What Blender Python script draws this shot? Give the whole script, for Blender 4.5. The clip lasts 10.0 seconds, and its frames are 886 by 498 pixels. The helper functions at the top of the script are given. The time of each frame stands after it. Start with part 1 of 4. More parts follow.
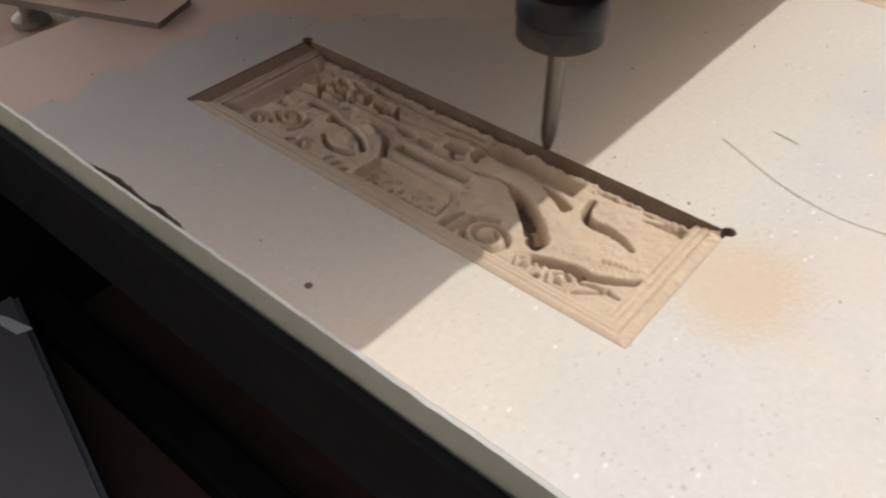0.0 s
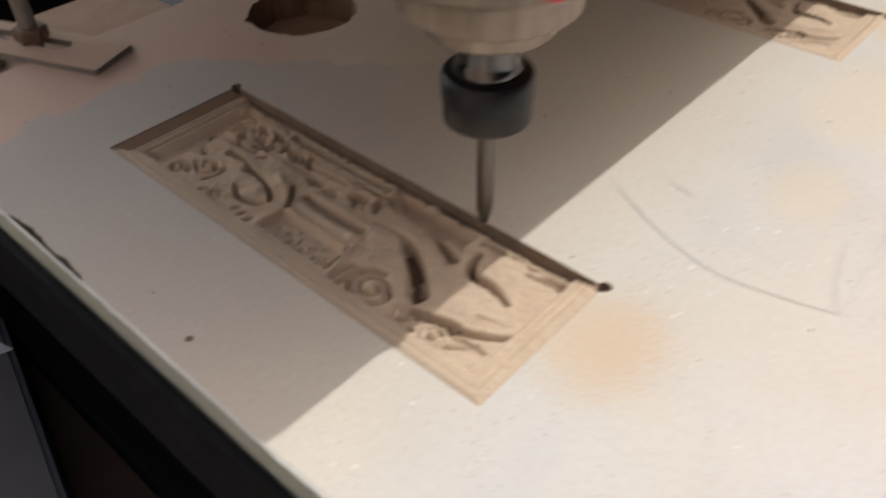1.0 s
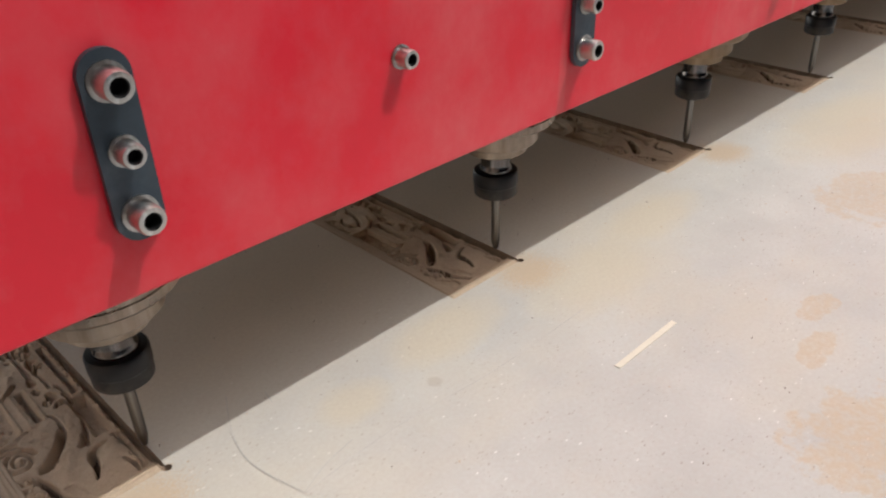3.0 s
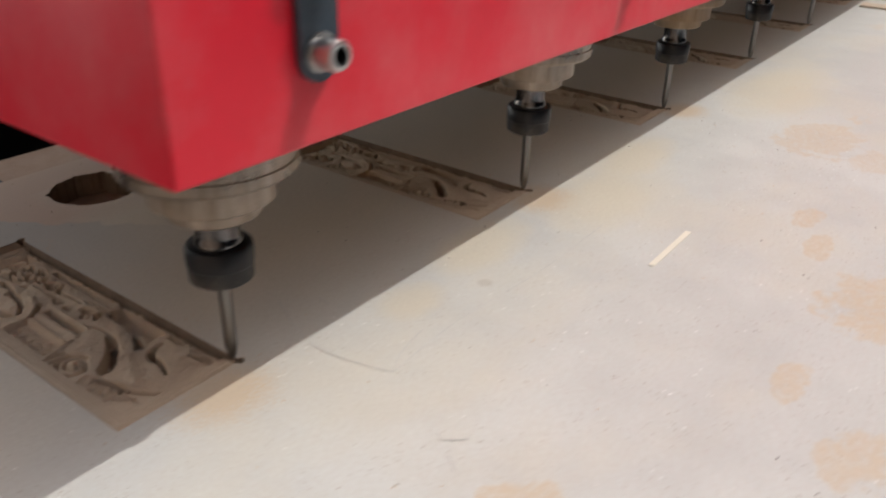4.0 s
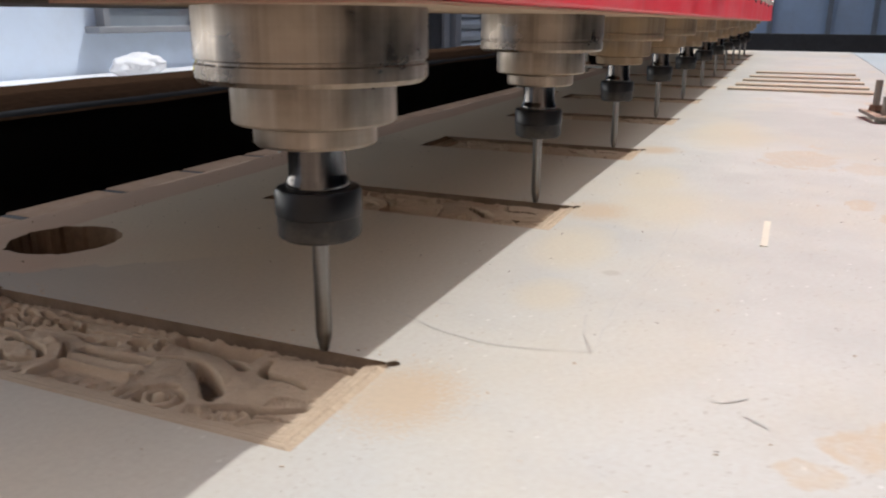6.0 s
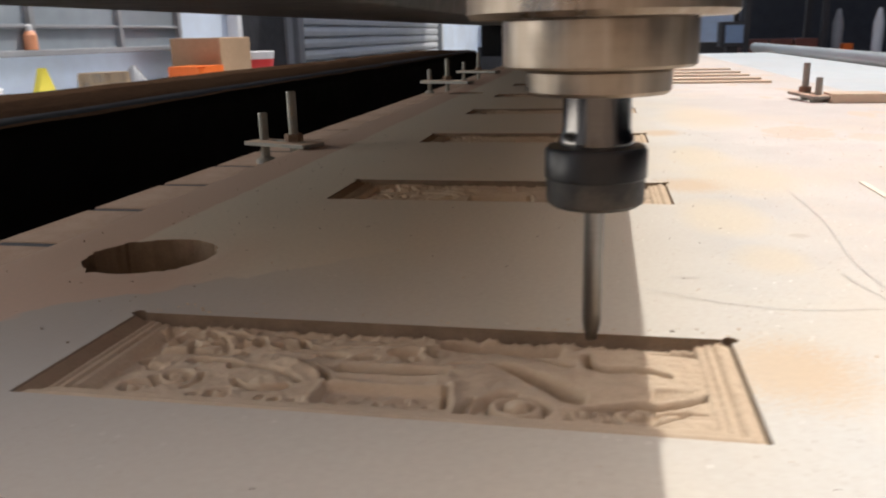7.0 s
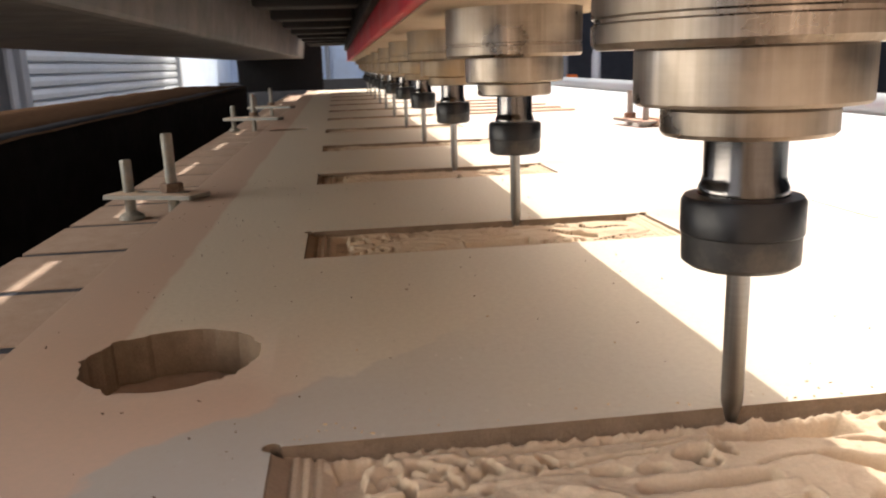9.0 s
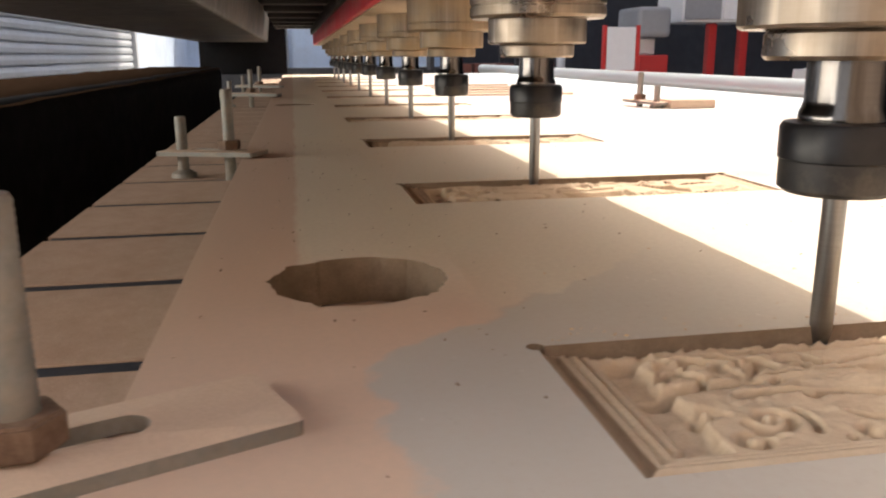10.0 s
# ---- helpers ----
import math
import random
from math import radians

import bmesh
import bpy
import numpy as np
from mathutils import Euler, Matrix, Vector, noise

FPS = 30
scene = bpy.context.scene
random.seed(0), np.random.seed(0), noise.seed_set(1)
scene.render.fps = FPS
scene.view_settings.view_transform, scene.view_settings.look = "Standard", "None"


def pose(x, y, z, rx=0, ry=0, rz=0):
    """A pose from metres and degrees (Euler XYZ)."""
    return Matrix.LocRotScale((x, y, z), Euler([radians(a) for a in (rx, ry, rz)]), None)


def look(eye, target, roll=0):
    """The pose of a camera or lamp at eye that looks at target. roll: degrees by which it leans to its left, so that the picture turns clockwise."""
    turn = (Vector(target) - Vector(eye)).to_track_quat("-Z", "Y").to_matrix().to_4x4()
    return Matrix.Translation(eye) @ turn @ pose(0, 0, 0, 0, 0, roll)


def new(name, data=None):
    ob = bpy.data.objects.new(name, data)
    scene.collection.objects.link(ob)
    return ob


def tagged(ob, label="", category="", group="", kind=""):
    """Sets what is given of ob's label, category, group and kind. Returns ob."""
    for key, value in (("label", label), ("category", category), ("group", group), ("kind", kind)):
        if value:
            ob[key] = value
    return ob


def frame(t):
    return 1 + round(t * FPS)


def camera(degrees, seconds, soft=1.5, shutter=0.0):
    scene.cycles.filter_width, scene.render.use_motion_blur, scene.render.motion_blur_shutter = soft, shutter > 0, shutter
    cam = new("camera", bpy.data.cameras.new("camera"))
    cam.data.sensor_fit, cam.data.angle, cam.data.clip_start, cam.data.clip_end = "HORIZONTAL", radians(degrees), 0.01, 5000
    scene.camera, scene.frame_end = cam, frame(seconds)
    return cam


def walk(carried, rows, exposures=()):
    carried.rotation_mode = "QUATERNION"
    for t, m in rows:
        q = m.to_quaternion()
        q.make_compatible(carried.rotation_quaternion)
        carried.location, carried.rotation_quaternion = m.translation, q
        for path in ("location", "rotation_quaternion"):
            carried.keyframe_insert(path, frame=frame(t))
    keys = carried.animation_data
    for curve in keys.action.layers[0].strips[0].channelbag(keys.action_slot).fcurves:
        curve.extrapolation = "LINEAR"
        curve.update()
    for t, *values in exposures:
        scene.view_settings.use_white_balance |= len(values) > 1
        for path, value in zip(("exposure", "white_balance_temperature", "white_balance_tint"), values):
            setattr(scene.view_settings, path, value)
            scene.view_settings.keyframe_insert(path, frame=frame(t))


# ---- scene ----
cam = camera(58.4, 10.0, soft=2.1, shutter=0.4)
PATH = [
    (0, (-0.198, -0.051, 0.16), (0.936, 0.899, -1.186), 0.4),
    (0.5, (-0.191, -0.032, 0.155), (0.891, 0.938, -1.219), -1.0),
    (1, (-0.166, -0.083, 0.177), (0.932, 0.924, -1.156), -1.0),
    (1.5, (-0.128, -0.157, 0.216), (0.964, 0.963, -1.029), -2.0),
    (2, (-0.097, -0.22, 0.238), (0.993, 1.002, -0.91), -1.7),
    (2.5, (-0.079, -0.272, 0.26), (1.057, 0.989, -0.796), -1.7),
    (2.7, (-0.081, -0.288, 0.274), (1.079, 0.977, -0.752), -2.0),
    (3.8, (-0.152, -0.274, 0.24), (1.183, 0.858, -0.729), 0.0),
    (4, (-0.184, -0.247, 0.214), (1.247, 0.798, -0.714), 1.5),
    (4.5, (-0.26, -0.195, 0.195), (1.31, 0.76, -0.595), 1.7),
    (5, (-0.236, -0.19, 0.149), (1.41, 0.756, -0.481), 1.1),
    (5.2, (-0.22, -0.179, 0.138), (1.481, 0.684, -0.464), 1.9),
    (6.3, (-0.22, -0.072, 0.106), (1.577, 0.614, -0.438), -0.5),
    (6.5, (-0.224, -0.039, 0.101), (1.61, 0.551, -0.437), -0.7),
    (7, (-0.228, 0.039, 0.088), (1.664, 0.42, -0.434), -1.4),
    (7.5, (-0.202, 0.104, 0.079), (1.726, 0.237, -0.437), -2.1),
    (8, (-0.189, 0.136, 0.082), (1.749, 0.117, -0.414), -2.2),
    (8.5, (-0.19, 0.153, 0.087), (1.755, 0.092, -0.373), -1.4),
    (9, (-0.177, 0.169, 0.088), (1.755, -0.068, -0.371), -1.9),
    (9.5, (-0.177, 0.213, 0.072), (1.742, -0.138, -0.37), -0.3),
    (10, (-0.172, 0.244, 0.068), (1.739, -0.107, -0.408), -0.3),
]
walk(cam, [(t, look(e, g, r)) for t, e, g, r in PATH], exposures=[(0.0, 0.28, 6250, 8), (0.5, 0.36, 6500, 8), (1.0, 0.28, 6300, 8), (2.5, 0.10, 6300, 8), (4.0, 0.04, 6250, 8), (5.2, 0.20, 6100, 8), (6.5, 0.32, 6150, 8), (7.0, 0.56, 6500, 8), (7.5, 1.0, 6750, 8), (8.0, 1.30, 6800, 8), (9.0, 1.46, 6900, 9), (10.0, 1.46, 7050, 9)])

# ---------------------------------------------------------------- light
SUN_TO = Vector((0.42, -0.385, 1.0)).normalized()
world = bpy.data.worlds.new("world")
scene.world = world
world.use_nodes = True
sky = world.node_tree.nodes.new("ShaderNodeTexSky")
sky.sky_type = "NISHITA"
sky.sun_disc = False
sky.dust_density = 4.0
sky.ozone_density = 0.4
sky.sun_elevation = math.asin(SUN_TO.z)
sky.sun_rotation = math.atan2(SUN_TO.x, SUN_TO.y)
world.node_tree.links.new(sky.outputs[0], world.node_tree.nodes["Background"].inputs[0])
world.node_tree.nodes["Background"].inputs[1].default_value = 0.135
sun = new("sun", bpy.data.lights.new("sun", "SUN"))
sun.data.energy = 2.0
sun.data.angle = radians(0.6)
sun.data.color = (1.0, 0.975, 0.95)
sun.matrix_world = look(SUN_TO * 20, (0, 0, 0))
# added fill lamp in an unseen back wall opening, beside the machine's near end
WIN = (-0.95, 1.15, -0.05, 1.95)    # x0, x1, z0, z1 of its opening
fill_lamp = new("back_fill", bpy.data.lights.new("back_fill", "AREA"))
fill_lamp.data.shape = "RECTANGLE"
fill_lamp.data.size, fill_lamp.data.size_y = WIN[1] - WIN[0] - 0.1, WIN[3] - WIN[2] - 0.1
fill_lamp.data.energy = 42.0
fill_lamp.data.color = (1.0, 0.94, 0.87)
fill_lamp.matrix_world = look(((WIN[0] + WIN[1]) / 2, 2.3, (WIN[2] + WIN[3]) / 2), ((WIN[0] + WIN[1]) / 2, 0.0, (WIN[2] + WIN[3]) / 2))

# ---------------------------------------------------------------- sizes
L, W = 0.190, 0.062              # carved panel
ROW = (0.0, 0.2525, 0.4925, 0.7335, 0.976, 1.220, 1.464, 1.708, 1.952, 2.196, 2.440)
PLUNGE = 0.0024                   # radius of the plunge marks at the panels' far corners
BX0, BX1, BY0, BY1 = -0.109, 2.86, -0.292, 0.281   # the board
BT = 0.016                        # its thickness
FLOOR = -0.85


# ---------------------------------------------------------------- materials
class Nodes:
    """A short way to write a node material."""

    def __init__(self, name):
        self.m = bpy.data.materials.new(name)
        self.m.use_nodes = True
        self.t = self.m.node_tree
        self.b = self.t.nodes["Principled BSDF"]
        self.co = self.t.nodes.new("ShaderNodeTexCoord").outputs["Object"]

    def n(self, kind, **kw):
        node = self.t.nodes.new(kind)
        for k, v in kw.items():
            if k in node.inputs:
                self.set(node.inputs[k], v)
        return node

    def set(self, socket, v):
        if isinstance(v, bpy.types.NodeSocket):
            self.t.links.new(v, socket)
        else:
            socket.default_value = v

    def noise(self, scale, detail=4.0, rough=0.55, co=None, stretch=None):
        co = co or self.co
        if stretch:
            mp = self.n("ShaderNodeMapping", Vector=co)
            mp.inputs["Scale"].default_value = stretch
            co = mp.outputs[0]
        return self.n("ShaderNodeTexNoise", Vector=co, Scale=scale, Detail=detail, Roughness=rough).outputs["Fac"]

    def ramp(self, fac, a, b, lo=0.0, hi=1.0):
        r = self.n("ShaderNodeMapRange", Value=fac)
        for i, v in zip(("From Min", "From Max", "To Min", "To Max"), (a, b, lo, hi)):
            r.inputs[i].default_value = v
        return r.outputs[0]

    def mix(self, fac, a, b, blend="MIX"):
        x = self.t.nodes.new("ShaderNodeMix")
        x.data_type, x.blend_type = "RGBA", blend
        self.set(x.inputs[0], fac)
        for i, v in ((6, a), (7, b)):
            self.set(x.inputs[i], (*v, 1) if isinstance(v, tuple) and len(v) == 3 else v)
        return x.outputs[2]

    def math(self, op, a, b=0.0):
        x = self.t.nodes.new("ShaderNodeMath")
        x.operation = op
        self.set(x.inputs[0], a)
        self.set(x.inputs[1], b)
        return x.outputs[0]

    def bump(self, height, strength, dist):
        bp = self.n("ShaderNodeBump", Height=height, Strength=strength, Distance=dist)
        self.t.links.new(bp.outputs[0], self.b.inputs["Normal"])

    def done(self, color=None, rough=None, metal=0.0, spec=None):
        if color is not None:
            self.set(self.b.inputs["Base Color"], (*color, 1) if isinstance(color, tuple) else color)
        if rough is not None:
            self.set(self.b.inputs["Roughness"], rough)
        self.set(self.b.inputs["Metallic"], metal)
        if spec is not None:
            self.b.inputs["Specular IOR Level"].default_value = spec
        return self.m


def simple(name, color, rough=0.6, metal=0.0, vary=0.25, scale=30.0, bump=0.0, dist=0.001, stretch=None, dirt=None, dirt_amount=0.4, spec=None):
    q = Nodes(name)
    big, fine = q.noise(scale * 0.25, 3), q.noise(scale * 4, 4, stretch=stretch)
    c = q.mix(q.ramp(big, 0.3, 0.7), tuple(v * (1 - vary) for v in color), tuple(min(1, v * (1 + vary)) for v in color))
    c = q.mix(q.ramp(fine, 0.3, 0.7, 0, 0.5), c, tuple(v * (1 - vary) for v in color))
    if dirt:
        c = q.mix(q.ramp(q.noise(scale * 0.6, 6, 0.7), 0.55 - dirt_amount * 0.3, 0.75, 0, dirt_amount), c, dirt)
    if bump:
        q.bump(fine, bump, dist)
    return q.done(c, q.ramp(fine, 0.2, 0.8, max(0.03, rough - 0.08), min(1, rough + 0.1)), metal, spec)


def board_material():
    q = Nodes("board_face")
    sep = q.n("ShaderNodeSeparateXYZ", Vector=q.co)
    x, y = sep.outputs[0], sep.outputs[1]
    soft, mid, fine = q.noise(3.0, 3), q.noise(14.0, 5, 0.6), q.noise(420.0, 3, 0.7)
    base = q.mix(q.ramp(soft, 0.35, 0.65), (0.515, 0.505, 0.470), (0.595, 0.585, 0.548))
    base = q.mix(q.ramp(mid, 0.42, 0.66, 0, 0.6), base, (0.475, 0.465, 0.44))
    # fibres and chips pressed in the face
    mp = q.n("ShaderNodeMapping", Vector=q.co)
    mp.inputs["Scale"].default_value = (1.0, 2.3, 1.0)
    mp.inputs["Rotation"].default_value = (0, 0, 0.5)
    for scale, lo, hi, col, amount, patch in ((170.0, 0.09, 0.20, (0.27, 0.19, 0.14), 0.6, 37.0), (290.0, 0.09, 0.19, (0.30, 0.23, 0.18), 0.6, 61.0), (105.0, 0.06, 0.12, (0.88, 0.87, 0.84), 0.95, 23.0)):
        chips = q.n("ShaderNodeTexVoronoi", Vector=mp.outputs[0], Scale=scale)
        speck = q.math("MULTIPLY", q.ramp(chips.outputs["Distance"], lo, hi, 1, 0), q.ramp(q.noise(patch, 3, 0.6), 0.46, 0.58))
        base = q.mix(q.math("MULTIPLY", speck, amount), base, col)
    # loose sawdust in drifts, and tan spills
    drift = q.ramp(q.noise(4.6, 5, 0.6, stretch=(1.0, 1.5, 1.0)), 0.50, 0.64, 0, 0.55)
    base = q.mix(drift, base, (0.61, 0.555, 0.455))
    spill = q.ramp(q.noise(17.0, 4, 0.55, stretch=(0.5, 1.0, 1.0)), 0.62, 0.65, 0, 0.6)
    spill = q.math("MULTIPLY", spill, q.math("MULTIPLY", q.ramp(y, -0.05, -0.09), q.ramp(x, 0.50, 0.56)))
    base = q.mix(spill, base, (0.60, 0.49, 0.355))
    rag = q.math("MULTIPLY", q.math("SUBTRACT", q.noise(55.0, 6, 0.66), 0.5), 3.4)
    clumps = q.ramp(q.noise(210.0, 3, 0.6), 0.35, 0.60, 0.45, 1.0)
    for cx, cy, ra, rb, tint in ((0.004, -0.150, 0.017, 0.019, 0.75), (-0.017, -0.128, 0.009, 0.010, 0.6), (0.331, -0.163, 0.021, 0.009, 0.7), (0.290, -0.179, 0.024, 0.009, 0.7),
                                 (0.240, -0.222, 0.046, 0.030, 0.75), (0.142, -0.203, 0.019, 0.009, 0.7), (0.106, -0.238, 0.024, 0.017, 0.7), (0.495, -0.128, 0.055, 0.036, 0.6), (0.470, -0.175, 0.03, 0.02, 0.5)):
        d = q.math("ADD", q.math("POWER", q.math("DIVIDE", q.math("SUBTRACT", x, cx), ra), 2.0), q.math("POWER", q.math("DIVIDE", q.math("SUBTRACT", y, cy), rb), 2.0))
        patch = q.math("MULTIPLY", q.ramp(q.math("ADD", d, rag), 0.55, 0.85, tint, 0), clumps)
        base = q.mix(patch, base, (0.57, 0.445, 0.30))
    # wide faint drifts of dust, and one round grey stain
    for cx, cy, ra, rb in ((0.165, -0.020, 0.040, 0.020), (0.268, -0.045, 0.050, 0.030), (0.090, -0.028, 0.020, 0.014), (0.36, -0.03, 0.05, 0.02), (0.62, -0.06, 0.10, 0.04)):
        d = q.math("ADD", q.math("POWER", q.math("DIVIDE", q.math("SUBTRACT", x, cx), ra), 2.0), q.math("POWER", q.math("DIVIDE", q.math("SUBTRACT", y, cy), rb), 2.0))
        base = q.mix(q.ramp(q.math("ADD", d, q.math("MULTIPLY", rag, 0.35)), 0.3, 1.5, 0.55, 0), base, (0.61, 0.53, 0.39))
    d = q.math("ADD", q.math("POWER", q.math("SUBTRACT", x, 0.129), 2.0), q.math("POWER", q.math("ADD", y, 0.047), 2.0))
    base = q.mix(q.ramp(d, 0.9e-5, 2.2e-5, 0.4, 0), base, (0.36, 0.31, 0.25))
    # sawdust thrown out beside the corner of each carving
    for k in range(3):
        cx = (-0.020, 0.246, 0.495)[k]
        d = q.math("POWER", q.math("ADD", q.math("POWER", q.math("DIVIDE", q.math("SUBTRACT", x, cx), 0.025), 2.0), q.math("POWER", q.math("DIVIDE", q.math("ADD", y, 0.012), 0.021), 2.0)), 0.5)
        d = q.math("ADD", d, q.math("MULTIPLY", q.math("SUBTRACT", q.noise(60.0, 5, 0.6), 0.5), 0.7))
        d = q.math("ADD", d, q.math("MULTIPLY", q.math("SUBTRACT", q.noise(700.0, 2, 0.5), 0.5), 1.6))
        base = q.mix(q.ramp(d, 0.5, 1.15, 0.85, 0), base, (0.56, 0.43, 0.29))
    # the dusty border along the back of the board, with a ragged wiped patch
    wob = q.math("ADD", q.math("MULTIPLY", q.math("SUBTRACT", q.noise(60.0, 5, 0.6), 0.5), 0.022), q.math("MULTIPLY", q.math("SUBTRACT", q.noise(26.0, 2, 0.5), 0.5), 0.040))
    lean = q.math("MULTIPLY", q.math("MAXIMUM", q.math("ADD", x, 0.005), 0.0), 1.25)
    dusty = q.ramp(q.math("SUBTRACT", q.math("ADD", q.math("ADD", y, wob), lean), q.math("MULTIPLY", q.ramp(x, 0.03, 0.09), 0.0)), 0.2275, 0.2310)
    near = q.ramp(x, 0.03, 0.11, 1, 0)
    under = q.ramp(q.math("SUBTRACT", q.math("ADD", q.math("ADD", y, wob), lean), q.math("MULTIPLY", q.ramp(x, 0.03, 0.09), 0.0)), 0.2310, 0.2345)
    wiped = q.math("MULTIPLY", q.math("SUBTRACT", 1.0, under), q.math("MULTIPLY", near, q.ramp(y, 0.05, 0.20, 0, 0.85)))
    base = q.mix(wiped, base, (0.385, 0.360, 0.330))
    cream = q.math("MULTIPLY", q.ramp(y, -0.02, 0.06), q.math("SUBTRACT", 1.0, wiped))
    base = q.mix(q.math("MULTIPLY", cream, 0.8), base, (0.66, 0.575, 0.445))
    border = q.math("MULTIPLY", q.ramp(q.math("ADD", y, q.math("MULTIPLY", wob, 0.12)), 0.2445, 0.2468), q.ramp(x, -0.2, -0.1))
    border = q.math("MAXIMUM", border, q.math("MULTIPLY", q.math("MULTIPLY", dusty, near), q.ramp(y, 0.17, 0.20)))
    base = q.mix(q.math("MULTIPLY", border, 1.0), base, (0.56, 0.405, 0.31))
    dusty = border
    grain = q.mix(q.ramp(fine, 0.3, 0.7, 0, 0.26), base, (0.42, 0.345, 0.28))
    q.bump(q.math("ADD", fine, q.math("MULTIPLY", dusty, 0.6)), 0.05, 0.0004)
    return q.done(grain, 0.75, 0.0, 0.25)


def dust_material(name, a, b, bump=0.5, spec=0.1):
    q = Nodes(name)
    fine, mid = q.noise(900.0, 4, 0.75), q.noise(90.0, 5, 0.65)
    c = q.mix(q.ramp(mid, 0.3, 0.7), a, b)
    c = q.mix(q.ramp(fine, 0.35, 0.75, 0, 0.45), c, tuple(v * 0.72 for v in a))
    q.bump(q.math("ADD", fine, mid), bump, 0.0008)
    return q.done(c, 0.95, 0.0, spec)


def red_material():
    q = Nodes("red_paint")
    mid, fine = q.noise(8.0, 5, 0.6), q.noise(300.0, 3)
    c = q.mix(q.ramp(mid, 0.35, 0.7), (0.72, 0.010, 0.030), (0.80, 0.016, 0.045))
    dust = q.math("MULTIPLY", q.ramp(q.noise(11.0, 6, 0.7, stretch=(1, 1, 0.8)), 0.40, 0.78, 0, 0.30), 1.0)
    c = q.mix(dust, c, (0.80, 0.42, 0.42))
    scr = q.ramp(q.noise(60.0, 2, 0.5, stretch=(1, 1, 0.06)), 0.68, 0.72, 0, 0.15)
    c = q.mix(scr, c, (0.62, 0.30, 0.27))
    q.bump(fine, 0.06, 0.0004)
    return q.done(c, q.ramp(mid, 0.3, 0.7, 0.34, 0.5), 0.0, 0.5)


def steel_material(name, color, rough, dust, amount):
    q = Nodes(name)
    turn = q.noise(1.0, 3, 0.5, stretch=(6, 6, 900))
    c = q.mix(q.ramp(turn, 0.35, 0.65), tuple(v * 0.9 for v in color), color)
    # upright dark and bright bands in the colour imitate reflections in the steel
    mirror_band = q.noise(1.0, 4, 0.6, stretch=(170, 170, 5))
    c = q.mix(q.ramp(mirror_band, 0.40, 0.62, 0, 0.75), c, tuple(v * f for v, f in zip(color, (0.40, 0.36, 0.32))))
    c = q.mix(q.ramp(mirror_band, 0.40, 0.30, 0, 0.6), c, tuple(min(1.0, v * 2.0) for v in color))
    d = q.ramp(q.noise(26.0, 5, 0.6), 0.62 - 0.4 * amount, 0.78, 0, min(1.0, amount * 1.4))
    c = q.mix(d, c, dust)
    q.bump(turn, 0.02, 0.0003)
    q.set(q.b.inputs["Anisotropic"], 0.4)
    return q.done(c, q.ramp(d, 0, 1, rough, 0.75), q.ramp(d, 0, 1, 1.0, 0.15))


def concrete_material():
    q = Nodes("concrete")
    a, b = q.noise(0.8, 5, 0.6), q.noise(40.0, 4)
    c = q.mix(q.ramp(a, 0.3, 0.7), (0.28, 0.26, 0.235), (0.38, 0.355, 0.32))
    c = q.mix(q.ramp(b, 0.4, 0.8, 0, 0.4), c, (0.12, 0.11, 0.10))
    q.bump(b, 0.3, 0.003)
    return q.done(c, 0.85)


MDF = board_material()
MDF_EDGE = simple("board_edge", (0.40, 0.41, 0.34), 0.8, 0, 0.2, 60, 0.3, 0.0006, stretch=(1, 1, 8))
EDGE_LIGHT = simple("broken_face_edge", (0.66, 0.67, 0.62), 0.6, 0, 0.15, 80)
CARVED = dust_material("carved_wood", (0.54, 0.415, 0.295), (0.61, 0.485, 0.352))
# darker than the sawn edge; for holes, plunge marks, chips and recess walls
DARK_CORE = dust_material("dark_core", (0.20, 0.145, 0.10), (0.29, 0.215, 0.155), 0.8)
# core brown darkened by colour, for the shade on bevel and far groove
CUT_SHADE = dust_material("cut_core_with_shade", (0.33, 0.235, 0.16), (0.40, 0.29, 0.20), 0.6)
LATH = dust_material("dusty_lath", (0.58, 0.47, 0.35), (0.64, 0.53, 0.41), 0.6)
SLIVER = simple("pale_sliver", (0.74, 0.68, 0.56), 0.8, 0, 0.1, 60)
DUST = dust_material("sawdust", (0.60, 0.43, 0.27), (0.68, 0.52, 0.35), 0.9)
RED = red_material()
UNDER_DUST = dust_material("dusty_underside", (0.48, 0.37, 0.26), (0.56, 0.45, 0.33))
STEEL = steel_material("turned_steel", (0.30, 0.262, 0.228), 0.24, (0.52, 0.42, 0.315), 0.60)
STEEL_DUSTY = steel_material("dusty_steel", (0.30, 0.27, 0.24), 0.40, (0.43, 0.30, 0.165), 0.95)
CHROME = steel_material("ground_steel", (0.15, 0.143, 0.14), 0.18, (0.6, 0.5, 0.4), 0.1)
BLACK_STEEL = simple("blackened_steel", (0.012, 0.012, 0.014), 0.36, 0.3, 0.3, 80, 0.05, 0.0004, dirt=(0.3, 0.25, 0.2), dirt_amount=0.08)
NUT_GREY = simple("blackened_steel_dull", (0.034, 0.033, 0.033), 0.5, 0.4, 0.35, 80, 0.05, 0.0004, dirt=(0.4, 0.33, 0.25), dirt_amount=0.2)
BIT = steel_material("carbide", (0.30, 0.295, 0.29), 0.34, (0.5, 0.42, 0.34), 0.08)
BLUE_STEEL = simple("blued_steel_bar", (0.055, 0.075, 0.095), 0.42, 0.4, 0.35, 40, 0.08, 0.0004, dirt=(0.3, 0.26, 0.24), dirt_amount=0.15)
BOLT = steel_material("bolt_steel", (0.62, 0.61, 0.59), 0.30, (0.62, 0.56, 0.47), 0.35)
SOCKET = simple("socket_dark", (0.01, 0.01, 0.01), 0.6, 0.3)
